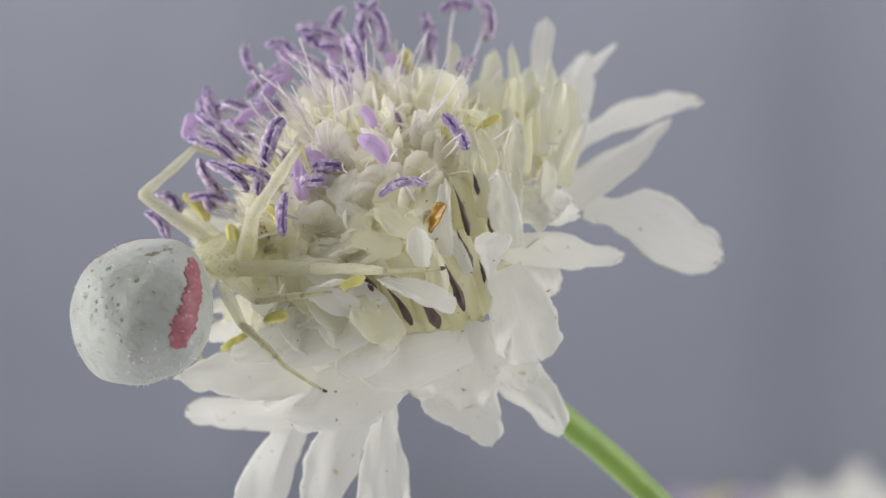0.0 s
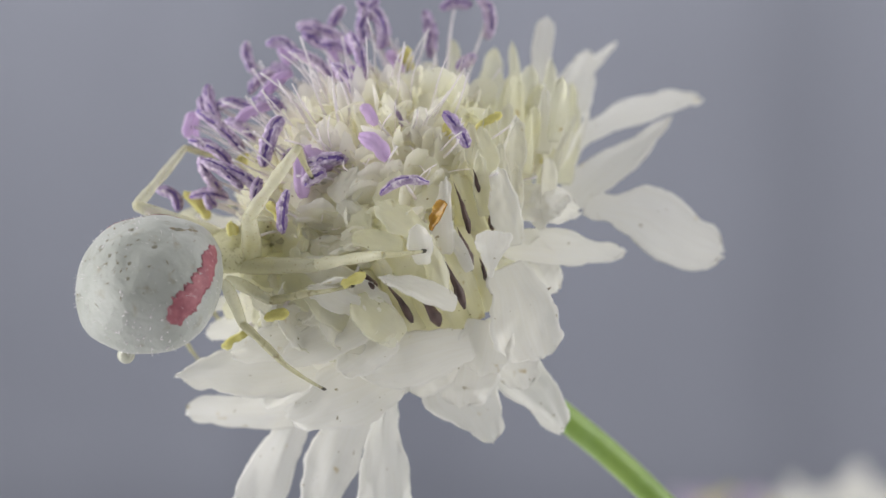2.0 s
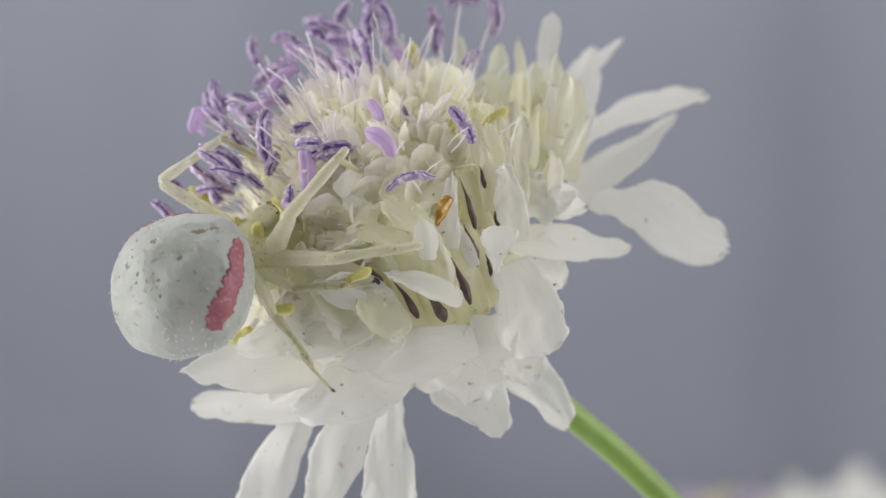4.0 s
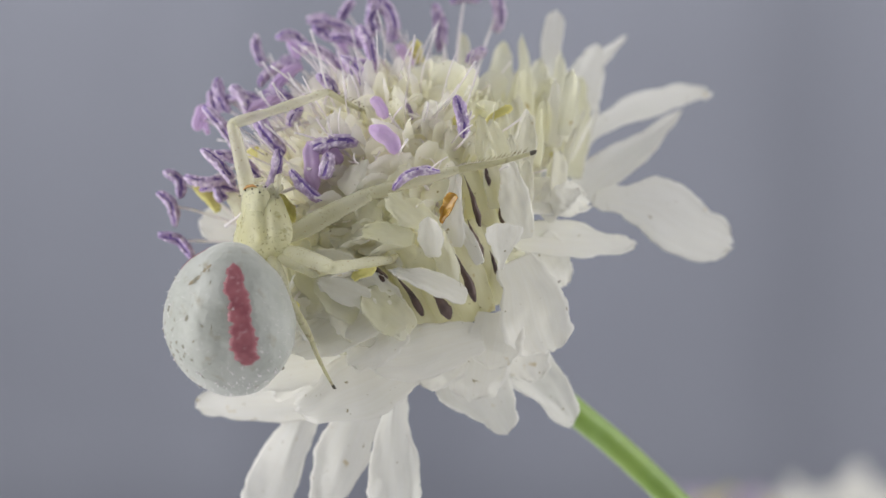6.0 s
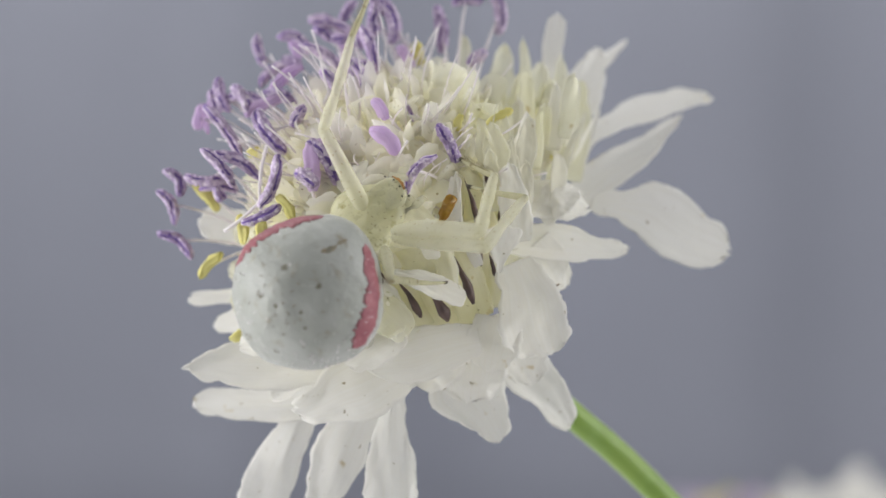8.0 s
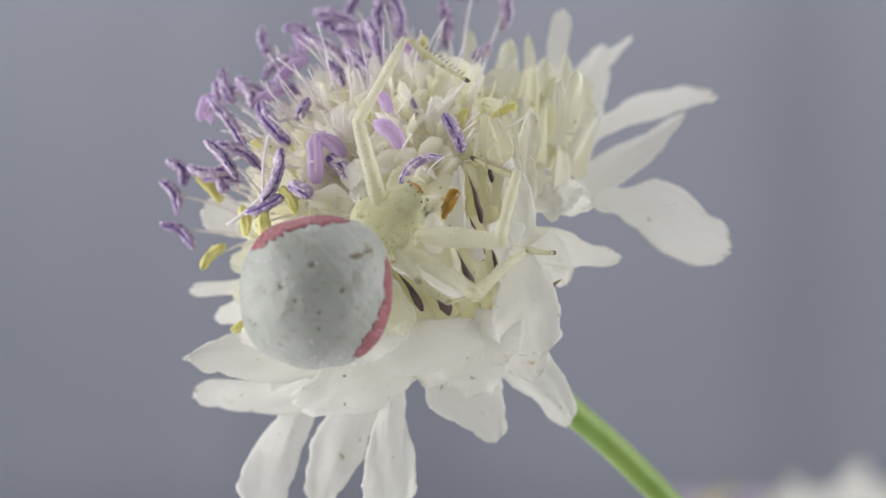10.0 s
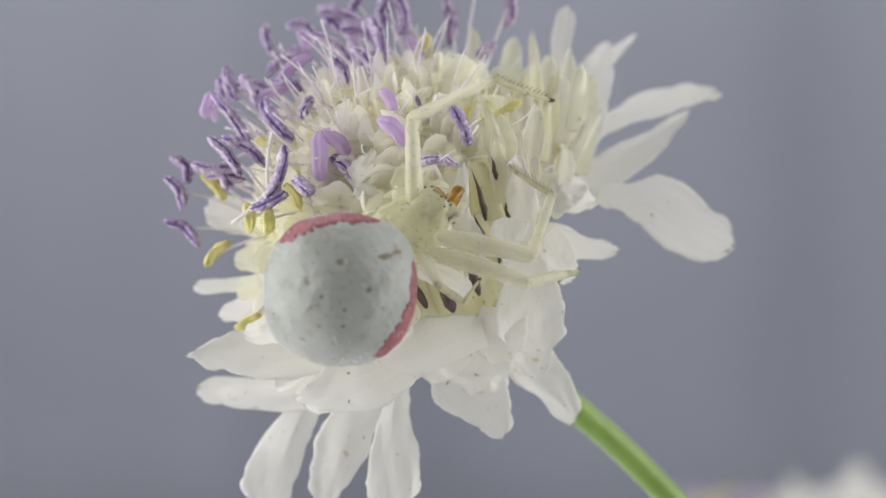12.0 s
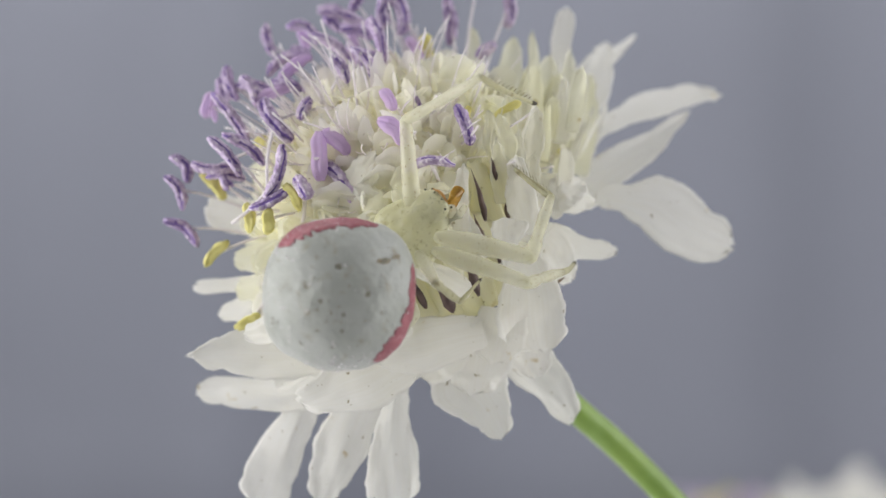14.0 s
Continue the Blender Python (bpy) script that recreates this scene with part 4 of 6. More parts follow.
stamen((-10.91, -1.50, 2.36), (-9.44, -1.50, 2.36), 0.08, mat=ANTHER_PINK)
stamen((-10.24, -2.00, 2.22), (-9.92, -2.00, 1.69), 0.05)
stamen((-12.56, -1.00, 0.42), (-11.26, -1.00, -0.52), -0.12, mat=ANTHER_PINK)
stamen((-8.15, -1.00, 6.59), (-6.91, -1.00, 6.11), 0.1)
stamen((-6.00, -4.90, 4.12), (-5.85, -5.20, 2.05), 0.03, 0.85, LILAC_PETAL)
stamen((-5.75, -4.80, 4.20), (-4.62, -5.00, 3.25), 0.05, 0.75, LILAC_PETAL)
stamen((0.55, 0.00, 7.88), (1.35, 0.00, 8.43), 0.05, 0.5)
stamen((1.91, 3.00, 11.45), (2.27, 3.00, 9.64), 0.12, 0.55)
stamen((-0.10, 3.00, 11.09), (1.14, 3.00, 11.19), 0.1, 0.5)
stamen((-0.70, 3.00, 10.68), (-0.49, 3.00, 8.76), 0.05, 0.55, ANTHER_PINK)
stamen((-2.43, 1.00, 8.72), (-1.82, 1.00, 7.61), 0.05, 0.6, LILAC_PETAL)
stamen((-3.36, -5.90, 4.69), (-2.19, -5.90, 3.76), 0.1, 0.85, LILAC_PETAL)
stamen((-3.40, -4.90, 5.93), (-2.81, -4.90, 5.10), 0.05, 0.6, LILAC_PETAL)
stamen((-2.26, -3.50, 6.15), (-1.73, -3.50, 5.19), 0.05, 0.25)


for a, b, mat in (((-6.53, 3.00, 10.25), (-5.18, 3.00, 9.88), ANTHER_PINK), ((-8.08, 0.00, 6.72), (-6.82, 0.00, 7.81), LILAC_PETAL), ((-5.65, 3.00, 9.41), (-4.26, 3.00, 9.33), ANTHER_PINK),
                  ((-11.41, 0.00, 4.86), (-11.08, 0.00, 5.98), LILAC_PETAL), ((-10.59, 1.00, 7.11), (-10.30, 1.00, 5.92), ANTHER_PINK), ((-4.65, 0.00, 7.90), (-3.47, 0.00, 7.60), ANTHER),
                  ((-7.69, 2.00, 8.20), (-6.93, 2.00, 7.89), ANTHER), ((-6.25, 2.00, 9.67), (-5.54, 2.00, 9.11), ANTHER_PINK), ((-4.01, 0.00, 9.32), (-3.40, 0.00, 7.64), ANTHER_PINK),
                  ((-2.45, 2.00, 8.89), (-1.86, 2.00, 7.81), LILAC_PETAL), ((-7.46, 3.00, 9.53), (-7.16, 3.00, 8.29), LILAC_PETAL), ((-3.80, 4.00, 10.92), (-3.62, 4.00, 9.56), LILAC_PETAL),
                  ((-5.19, 3.00, 9.13), (-4.81, 3.00, 7.45), LILAC_PETAL), ((-10.85, 1.00, 6.61), (-10.53, 1.00, 5.67), ANTHER), ((-2.88, 4.00, 10.65), (-2.58, 4.00, 9.34), ANTHER_PINK)):
    stamen(a, b, 0.08, 0.62 if mat is LILAC_PETAL else 0.5, mat)


def yellow(a, b, width=0.6):
    bm = bmesh.new()
    tube(bm, arc(here(a), here(b), 0.08, 13), [width * 0.5 * w for w in (0.5, 0.8, 0.95, 1, 1, 1, 1, 1, 1, 1, 0.95, 0.78, 0.42)], 16, squash=0.8, groove=0.35)
    for v in bm.verts:
        for scale, size in ((2.5, 0.10), (8, 0.045)):
            q = v.co * scale
            v.co += Vector((noise.noise(q), noise.noise(q + Vector((7, 0, 0))), noise.noise(q + Vector((0, 7, 0))))) * size
    middle = (here(a) + here(b)) / 2
    way = (middle - DOME).normalized()
    bm_thread = bmesh.new()
    tube(bm_thread, arc(DOME + way * (RADIUS - 1.6), middle, 0.06, 7), [0.07] * 7, 6)
    fil = part("stamen", bm_thread, FILAMENT, flower)
    part("anther", bm, POLLEN_YELLOW, fil, "yellow anther")


yellow((-11.35, -1.00, 2.37), (-10.28, -1.00, 1.21), 0.6)
yellow((-7.36, -6.00, -3.01), (-6.39, -6.00, -2.73), 0.55)
yellow((-9.32, -3.00, -4.37), (-8.31, -3.00, -3.84), 0.45)
yellow((-1.84, 2.00, 8.97), (-1.59, 2.00, 7.95), 0.7)
yellow((1.22, -4.00, 4.61), (2.43, -4.00, 5.63), 0.5)
yellow((0.26, -4.00, 5.39), (0.14, -4.00, 4.32), 0.5)
yellow((4.40, 0.00, 3.93), (4.75, 0.00, 3.33), 0.5)
yellow((-4.15, -6.50, -1.64), (-3.22, -6.50, -1.18), 0.55)
yellow((-6.15, -1.00, 5.59), (-5.17, -1.00, 5.83), 0.6)
yellow((-9.03, -4.00, 1.05), (-8.87, -4.00, -0.19), 0.6)
yellow((-8.12, -5.00, 0.86), (-8.06, -5.00, -0.27), 0.6)
yellow((-7.33, -5.00, 1.86), (-6.66, -5.00, 0.74), 0.5)
yellow((-10.92, -2.00, -1.71), (-9.95, -2.00, -0.60), 0.55)
yellow((-9.42, -3.00, -4.35), (-8.39, -3.00, -3.71), 0.42)
yellow((-8.92, -2.00, 3.77), (-7.57, -2.00, 3.47), 0.7)
yellow((-5.84, -4.00, 2.81), (-4.52, -4.00, 2.83), 0.5)

# ---- the flower farther back ----


def far_flower():
    middle = Vector((51.76, 180.00, -43.64))
    ob = thing("scabious_flower", Matrix.Translation(middle * MM), "second white scabious flower out of focus behind", "flower")
    rng = random.Random(8)
    bm = bmesh.new()
    bmesh.ops.create_icosphere(bm, subdivisions=3, radius=9.0)
    part("receptacle", bm, RECEPTACLE, ob)
    bm = bmesh.new()
    tube(bm, [(0, 0, 0), (2, 1, -20), (3, 2, -50), (3, 2, -112 - middle.z)], [0.7] * 4, 10)
    part("stem", bm, STEM_GREEN, ob)
    for k in range(44):
        a = 2 * math.pi * k / 22
        up = rng.uniform(0.1, 0.75) if k < 22 else rng.uniform(0.7, 1.6)
        out = Vector((math.cos(a), math.sin(a), up)).normalized()
        bm = bmesh.new()
        half = rng.uniform(1.7, 2.6)
        add_petal(bm, out * 7.0, out * (rng.uniform(12.5, 18.5) if out.x > -0.45 else rng.uniform(10, 14)) + Vector((0, 0, -0.5)), [half * q for q in ROUND], None, (0, -0.3, 1), cup=0.2, seed=k, rows=7, cols=5)
        part("petal", bm, WHITE_PETAL, ob)
    for k in range(22):
        a = Vector((rng.uniform(-22, -9), rng.uniform(-6, 3), rng.uniform(8.0, 10.6)))
        bm = bmesh.new()
        tube(bm, [a * 0.4, a * 0.7, a], [0.14, 0.12, 0.1], 6)
        fil = part("stamen", bm, FILAMENT, ob)
        bm = bmesh.new()
        tube(bm, [a, a + Vector((0.9, 0, 0.5)), a + Vector((1.9, 0, 0.4))], [0.3, 0.5, 0.3], 8)
        part("anther", bm, POLLEN_YELLOW if k % 3 == 0 and a.x > -19 else ANTHER_PINK, fil)


far_flower()

# ---- the crab spider ----
spider = thing("crab_spider", mm(*(-9.17, -4.00, -0.21)), "white crab spider with pink side stripes and pale green legs", "spider")


def belly_point(s, a, lift=0.0):
    """The abdomen's skin: s from 0 at its tail to 1 at its waist, a round it from the back's middle line, to its right."""
    y = -3.25 + 6.45 * s
    r = 3.09 * math.sin(math.pi * min(1, max(0, s)) ** 0.95) ** (0.55 + 0.06 * (1 - s))
    p = Vector((r * math.sin(a), y, r * math.cos(a) * (0.85 if abs(a) < math.pi / 2 else 0.80)))
    # pits in the back
    for ps, pa, size in PITS:
        q = ((s - ps) / size) ** 2 + ((a - pa) / (size * 1.8)) ** 2
        p *= 1 - 0.020 * math.exp(-3.0 * q)
    n = Vector((math.sin(a), (s - 0.5) * 1.4, math.cos(a))).normalized()
    p += n * (lift + 0.09 * noise.noise(p * 0.7) + 0.022 * noise.noise(p * 2.1) + 0.016 * noise.noise(p * 6))
    return p


PITS = ((0.62, 0.26, 0.075), (0.60, -0.27, 0.08), (0.43, 0.24, 0.06), (0.38, -0.33, 0.07), (0.83, 0.10, 0.16), (0.26, 0.02, 0.05), (0.38, -0.08, 0.065), (0.36, 0.40, 0.05))


def abdomen():
    bm = bmesh.new()
    rings = []
    for i in range(1, 80):
        s = 0.5 - 0.5 * math.cos(math.pi * i / 80)
        rings.append([bm.verts.new(belly_point(s, 2 * math.pi * (k / 128) - math.pi)) for k in range(128)])
    for r0, r1 in zip(rings, rings[1:]):
        for k in range(128):
            bm.faces.new((r0[k], r0[(k + 1) % 128], r1[(k + 1) % 128], r1[k]))
    for ring, s in ((rings[0], 0), (rings[-1], 1)):
        tip = bm.verts.new(belly_point(s, 0))
        for k in range(128):
            bm.faces.new((tip, ring[k], ring[(k + 1) % 128]) if s else (tip, ring[(k + 1) % 128], ring[k]))
    bmesh.ops.recalc_face_normals(bm, faces=bm.faces)
    return part("abdomen", bm, ABDOMEN, spider, "chalk-white swollen abdomen with small dark pits")


def patch(name, s0, s1, edge, parent, mat, lift, label=""):
    """A mark that lies on the abdomen's skin: edge(s) gives its two borders."""
    bm = bmesh.new()
    grid = []
    for i in range(81):
        q = i / 80
        s = s0 + (s1 - s0) * q
        a0, a1 = edge(q)
        row = []
        for j in range(7):
            a = a0 + (a1 - a0) * j / 6
            p = belly_point(s, a, lift)
            n = Vector((math.sin(a), (s - 0.5) * 1.4, math.cos(a))).normalized()
            row.append((p, n))
        grid.append(row)
    sheet(bm, grid, 0.03)
    bmesh.ops.recalc_face_normals(bm, faces=bm.faces)
    return part(name, bm, mat, parent, label)


def stripe_edge(sign, seed, broad=0.20):
    def edge(q):
        taper = min(1, q / 0.12, (1 - q) / 0.06) ** 0.7
        w = broad * taper * (1 + 0.7 * max(0.0, q - 0.55))
        mid = 1.17 + 0.08 - 0.18 * q
        n0 = 0.10 * noise.noise(Vector((q * 7, seed, 0))) + 0.10 * noise.noise(Vector((q * 21, seed, 0))) + 0.07 * noise.noise(Vector((q * 55, seed, 0)))
        n1 = 0.09 * noise.noise(Vector((q * 7, seed, 9))) + 0.06 * noise.noise(Vector((q * 26, seed, 9))) + 0.04 * noise.noise(Vector((q * 55, seed, 9)))
        return (sign * (mid - w + n0), sign * (mid + w + n1))
    return edge


belly = abdomen()
patch("side_stripe", 0.38, 0.945, stripe_edge(1, 3.3, 0.185), belly, STRIPE, 0.004, "ragged raspberry-pink stripe")
patch("side_stripe", 0.40, 0.945, stripe_edge(-1, 7.1, 0.25), belly, STRIPE, 0.004, "ragged raspberry-pink stripe")


def pits():
    rng = random.Random(6)
    for s, a, r in PITS:
        size = r * rng.uniform(0.55, 1.0)
        patch("pit", s - size * 0.28, s + size * 0.28,
              lambda q: (a - size * 0.6 * math.sin(math.pi * (0.06 + 0.88 * q)) * (1 + 0.5 * noise.noise(Vector((q * 5, a * 9, 1)))),
                         a + size * 0.6 * math.sin(math.pi * (0.06 + 0.88 * q)) * (1 + 0.5 * noise.noise(Vector((q * 5, a * 9, 4))))),
              belly, PIT, -0.006)

    def smear(left, right, seed):
        def edge(q):
            bulge = math.sin(math.pi * (0.05 + 0.9 * q))
            return (left + 0.16 * q - 0.06 * bulge * (1 + 1.3 * noise.noise(Vector((q * 9, seed, 1)))),
                    right + 0.16 * q + 0.05 * bulge * (1 + 1.3 * noise.noise(Vector((q * 9, seed, 4)))))
        return edge
    patch("blotch", 0.79, 0.86, smear(0.01, 0.03, 2), belly, DIRT, -0.010, "brown blotch near the waist")
    patch("blotch", 0.865, 0.92, smear(0.15, 0.17, 5), belly, DIRT, -0.014, "brown blotch near the waist")


pits()


def spinneret():
    bm = bmesh.new()
    tube(bm, [(0, -1.8, -1.6), (0, -2.2, -2.05), (0, -2.45, -2.3), (0, -2.6, -2.5)], [0.36, 0.26, 0.18, 0.08], 10)
    part("spinneret", bm, PIT, belly, "small brown spinneret")
    bm = bmesh.new()
    bmesh.ops.create_icosphere(bm, subdivisions=3, radius=0.37)
    return part("droplet", bm, DROP, belly, "milky glossy droplet")


droplet = spinneret()


def fuzz():
    """Short pale hairs and crumbs over the abdomen, as one mesh."""
    rng = random.Random(21)
    bm = bmesh.new()
    for k in range(420):
        s, a = rng.uniform(0.06, 0.8), rng.uniform(-math.pi, math.pi)
        p = belly_point(s, a)
        n = (p - Vector((0, 0, 0))).normalized()
        lean = (n + Vector((rng.uniform(-1, 1), rng.uniform(-1, 0.2), rng.uniform(-1, 1))) * 0.6).normalized()
        tube(bm, [p - n * 0.02, p + lean * rng.uniform(0.05, 0.16)], [0.012, 0.004], 3)
    tagged(part("hairs", bm, FILAMENT, belly, "short pale hairs"), kind="stuff")
    bm = bmesh.new()
    for k in range(46):
        s, a = (rng.gauss(0.24, 0.06), rng.gauss(1.35, 0.4)) if k < 26 else (rng.uniform(0.1, 0.8), rng.uniform(-2, 2))
        p = belly_point(max(0.05, s), a)
        n = p.normalized()
        way = n.cross(Vector((rng.uniform(-1, 1), rng.uniform(-1, 1), rng.uniform(-1, 1)))).normalized()
        tube(bm, [p - way * rng.uniform(0.03, 0.10), p + n * 0.04, p + way * rng.uniform(0.03, 0.10)], [0.012, 0.028, 0.01], 5)
    dirt = bmesh.new()
    for k in range(56):
        s, a = (rng.uniform(0.08, 0.9), rng.gauss(0, 0.75)) if k < 34 else (rng.gauss(0.40, 0.07), rng.gauss(-0.05, 0.32))
        p = belly_point(s, a)
        n = p.normalized()
        way = n.cross(Vector((rng.uniform(-1, 1), rng.uniform(-0.4, 0.4), rng.uniform(-1, 1)))).normalized() * rng.uniform(0.02, 0.13)
        r = rng.uniform(0.010, 0.026)
        tube(dirt, [p - way, p - way * 0.4 + n * 0.004, p + way * 0.5 + n * 0.004, p + way], [0.006, r, r * 0.8, 0.006], 5)
    tagged(part("dirt_flecks", dirt, DIRT, belly, "fine brown dirt flecks"), kind="stuff")
    tagged(part("crumbs", bm, FILAMENT, belly, "white pollen crumbs stuck to the skin"), kind="stuff")


fuzz()


def head():
    bm = bmesh.new()
    bmesh.ops.create_uvsphere(bm, u_segments=40, v_segments=28, radius=1.0)
    for v in bm.verts:
        p = v.co
        p = Vector([math.copysign(abs(c) ** 0.85, c) for c in p])
        front = max(0.0, p.y + 0.25)
        flat = 0.80 if p.z > 0 else 0.6
        lift = 0.26 * math.exp(-(p.x / 0.45) ** 2) * max(0.0, min(1.0, (p.y + 0.3) * 1.2)) * (1 if p.z > 0 else 0)
        dent = 0.10 * math.exp(-((abs(p.x) - 0.55) / 0.14) ** 2) * (1 if p.z > 0 else 0)
        q = Vector((p.x * 1.62 * (1 - 0.36 * front), p.y * 1.6 - 0.1, lift - dent + p.z * flat * 1.0 * (1 - 0.1 * front)))
        v.co = q + p.normalized() * (0.05 * noise.noise(q * 1.9) + 0.025 * noise.noise(q * 5))
    rng = random.Random(14)
    spots = [v.co.copy() for v in bm.verts if v.co.z > 0.05 and abs(v.co.x) > 0.35 and v.co.y > -0.9]
    ob = part("cephalothorax", bm, HEAD, spider, "translucent pale yellow-green cephalothorax")
    bm = bmesh.new()
    for k in range(46):
        p = rng.choice(spots) + Vector((rng.uniform(-1, 1), rng.uniform(-1, 1), 0)) * 0.06
        way = Vector((rng.uniform(-0.5, 0.5), 1, rng.uniform(-0.3, 0.3))).normalized() * rng.uniform(0.02, 0.07)
        tube(bm, [p - way, p + p.normalized() * 0.012, p + way], [0.005, rng.uniform(0.010, 0.022), 0.005], 5)
    tagged(part("flecks", bm, DIRT, ob, "tiny olive-brown flecks"), kind="stuff")
    bm = bmesh.new()
    bmesh.ops.create_uvsphere(bm, u_segments=24, v_segments=16, radius=1.0)
    for v in bm.verts:
        p = Vector([math.copysign(abs(c) ** 0.75, c) for c in v.co])
        q = Vector((p.x * (0.70 + 0.04 * p.y), 0.66 + 0.84 * p.y, 0.52 + 0.40 * p.z + 0.12 * p.y))
        v.co = q + Vector((noise.noise(q * 3), noise.noise(q * 3 + Vector((5, 0, 0))), noise.noise(q * 3 + Vector((0, 5, 0))))) * 0.05
    part("face", bm, FACE, ob, "whitish raised eye region")
    bm = bmesh.new()
    for x in (-0.58, -0.2, 0.2, 0.58):
        bmesh.ops.create_icosphere(bm, subdivisions=2, radius=0.048, matrix=Matrix.Translation((x, 1.50 - 0.22 * x * x, 0.70 - 0.3 * x * x)))
        bmesh.ops.create_icosphere(bm, subdivisions=2, radius=0.042, matrix=Matrix.Translation((x * 1.06, 1.32 - 0.6 * x * x, 1.00 - 0.25 * x * x)))
    part("eyes", bm, EYE, ob, "two rows of tiny black eyes")
    bm = bmesh.new()
    tube(bm, [(-0.42, 1.36, 0.92), (-0.15, 1.46, 0.93), (0.15, 1.46, 0.93), (0.42, 1.36, 0.92)], [0.02, 0.06, 0.06, 0.02], 8)
    part("brow", bm, EYE_PATCH, ob, "amber brow band")
    for x in (-0.38, 0.38):
        bm = bmesh.new()
        tube(bm, [(x, 1.1, 0.2), (x, 1.5, -0.1), (x * 0.9, 1.65, -0.5)], [0.32, 0.28, 0.14], 10)
        part("jaw", bm, LEG, ob)
        bm = bmesh.new()
        tube(bm, [(x * 2, 0.9, 0.1), (x * 2.4, 1.5, 0.25), (x * 1.8, 1.95, 0.0), (x * 1.5, 2.1, -0.3)], [0.16, 0.17, 0.15, 0.08], 10)
        part("palp", bm, LEG, ob)
    return ob


fore = head()
LEGS = {}


def leg(name, lengths, thick):
    """Three stiff pieces, each along its own z from its joint."""
    pieces = []
    shapes = (("femur", (0.62, 0.84, 0.98, 1.04, 1.06, 1.03, 0.98, 0.93, 0.88, 0.84, 0.80, 0.70), 1.0),
              ("tibia", (0.70, 0.78, 0.80, 0.70, 0.60, 0.66, 0.70, 0.70, 0.66, 0.60, 0.54, 0.44), 0.92),
              ("tarsus", (0.40, 0.44, 0.43, 0.41, 0.38, 0.35, 0.29, 0.31, 0.30, 0.27, 0.22, 0.14), 0.9))
    for (kind, radii, k), length in zip(shapes, lengths):
        bm = bmesh.new()
        n = len(radii)
        pts = [Vector((0, 0.05 * length * math.sin(math.pi * i / (n - 1)) * (0.5 if kind == "tarsus" else 0.3), length * i / (n - 1))) for i in range(n)]
        r = [thick * k * q * 0.5 for q in radii]
        pts = [pts[0] - Vector((0, 0, r[0] * 0.6)), *pts, pts[-1] + Vector((0, 0, r[-1] * 0.6))]
        tube(bm, pts, [r[0] * 0.55, *r, r[-1] * 0.55], 14)
        ob = part(kind, bm, LEG_TIP if kind == "tarsus" or (kind == "tibia" and ("third" in name or "fourth" in name)) else LEG, spider)
        if kind != "tarsus" and ("first" in name or "second" in name):
            rng = random.Random(name + kind)
            bm = bmesh.new()
            for q in range(46):
                u, a = rng.uniform(0.04, 0.96), rng.uniform(0, 2 * math.pi)
                rad = r[min(n - 1, int(u * (n - 1) + 0.5))] * 0.98
                p = Vector((rad * math.cos(a), rad * math.sin(a) + 0.05 * length * math.sin(math.pi * u) * 0.3, length * u))
                way = Vector((rng.uniform(-0.3, 0.3), rng.uniform(-0.3, 0.3), 1)).normalized() * rng.uniform(0.02, 0.06)
                tube(bm, [p - way, p, p + way], [0.006, rng.uniform(0.012, 0.030), 0.006], 4)
            part("flecks", bm, DIRT, ob, "tiny brown flecks")
        if kind == "tarsus":
            bm = bmesh.new()
            tube(bm, [(0, 0.01, length * 0.94), (0, 0.0, length * 1.0), (0, -0.06, length * 1.03)], [thick * 0.13, thick * 0.12, thick * 0.04], 8)
            part("claw", bm, CLAW, ob, "dark claw tuft")
        if kind == "tarsus" and "first" in name:
            rng = random.Random(name)
            bm = bmesh.new()
            for q in range(26):
                z = length * (0.02 + 0.90 * q / 26)
                side = -1 if q % 2 else 1
                a = Vector((side * 0.05, -thick * 0.10, z))
                tube(bm, [a, a + Vector((side * 0.05, -0.17, 0.16 + rng.uniform(-0.04, 0.04)))], [0.020, 0.005], 4)
            part("spines", bm, SPINE, ob, "row of fine brown spines")
        pieces.append((ob, length))
    LEGS[name] = pieces


leg("left_first_leg", (4.37, 4.19, 3.63), 0.68)
leg("right_first_leg", (3.80, 3.80, 3.22), 0.8)
leg("right_second_leg", (4.03, 3.80, 2.88), 0.72)
leg("right_third_leg", (2.42, 2.30, 1.84), 0.52)
leg("right_fourth_leg", (2.65, 2.53, 2.30), 0.52)
leg("left_second_leg", (3.45, 3.22, 2.30), 0.74)
leg("left_third_leg", (2.53, 2.30, 1.84), 0.52)
leg("left_fourth_leg", (2.53, 2.30, 1.84), 0.52)


# ---- what moves ----
def axes(place, forward, stripe):
    """The abdomen's pose from its middle, the way to its waist and the way to its right stripe."""
    f = Vector(forward).normalized()
    s = Vector(stripe)
    s = (s - f * s.dot(f)).normalized()
    up = s * math.cos(1.18) - f.cross(s) * math.sin(1.18)
    right = f.cross(up)
    m = Matrix((right, f, up)).transposed().to_4x4()
    return Matrix.Translation(Vector(place) * MM) @ m


def root_place(t):
    """Where the spider's waist is at t."""
    rows = WAIST
    for (t0, a), (t1, b) in zip(rows, rows[1:]):
        if t <= t1:
            return Vector(a).lerp(Vector(b), (t - t0) / (t1 - t0))
    return Vector(rows[-1][1])


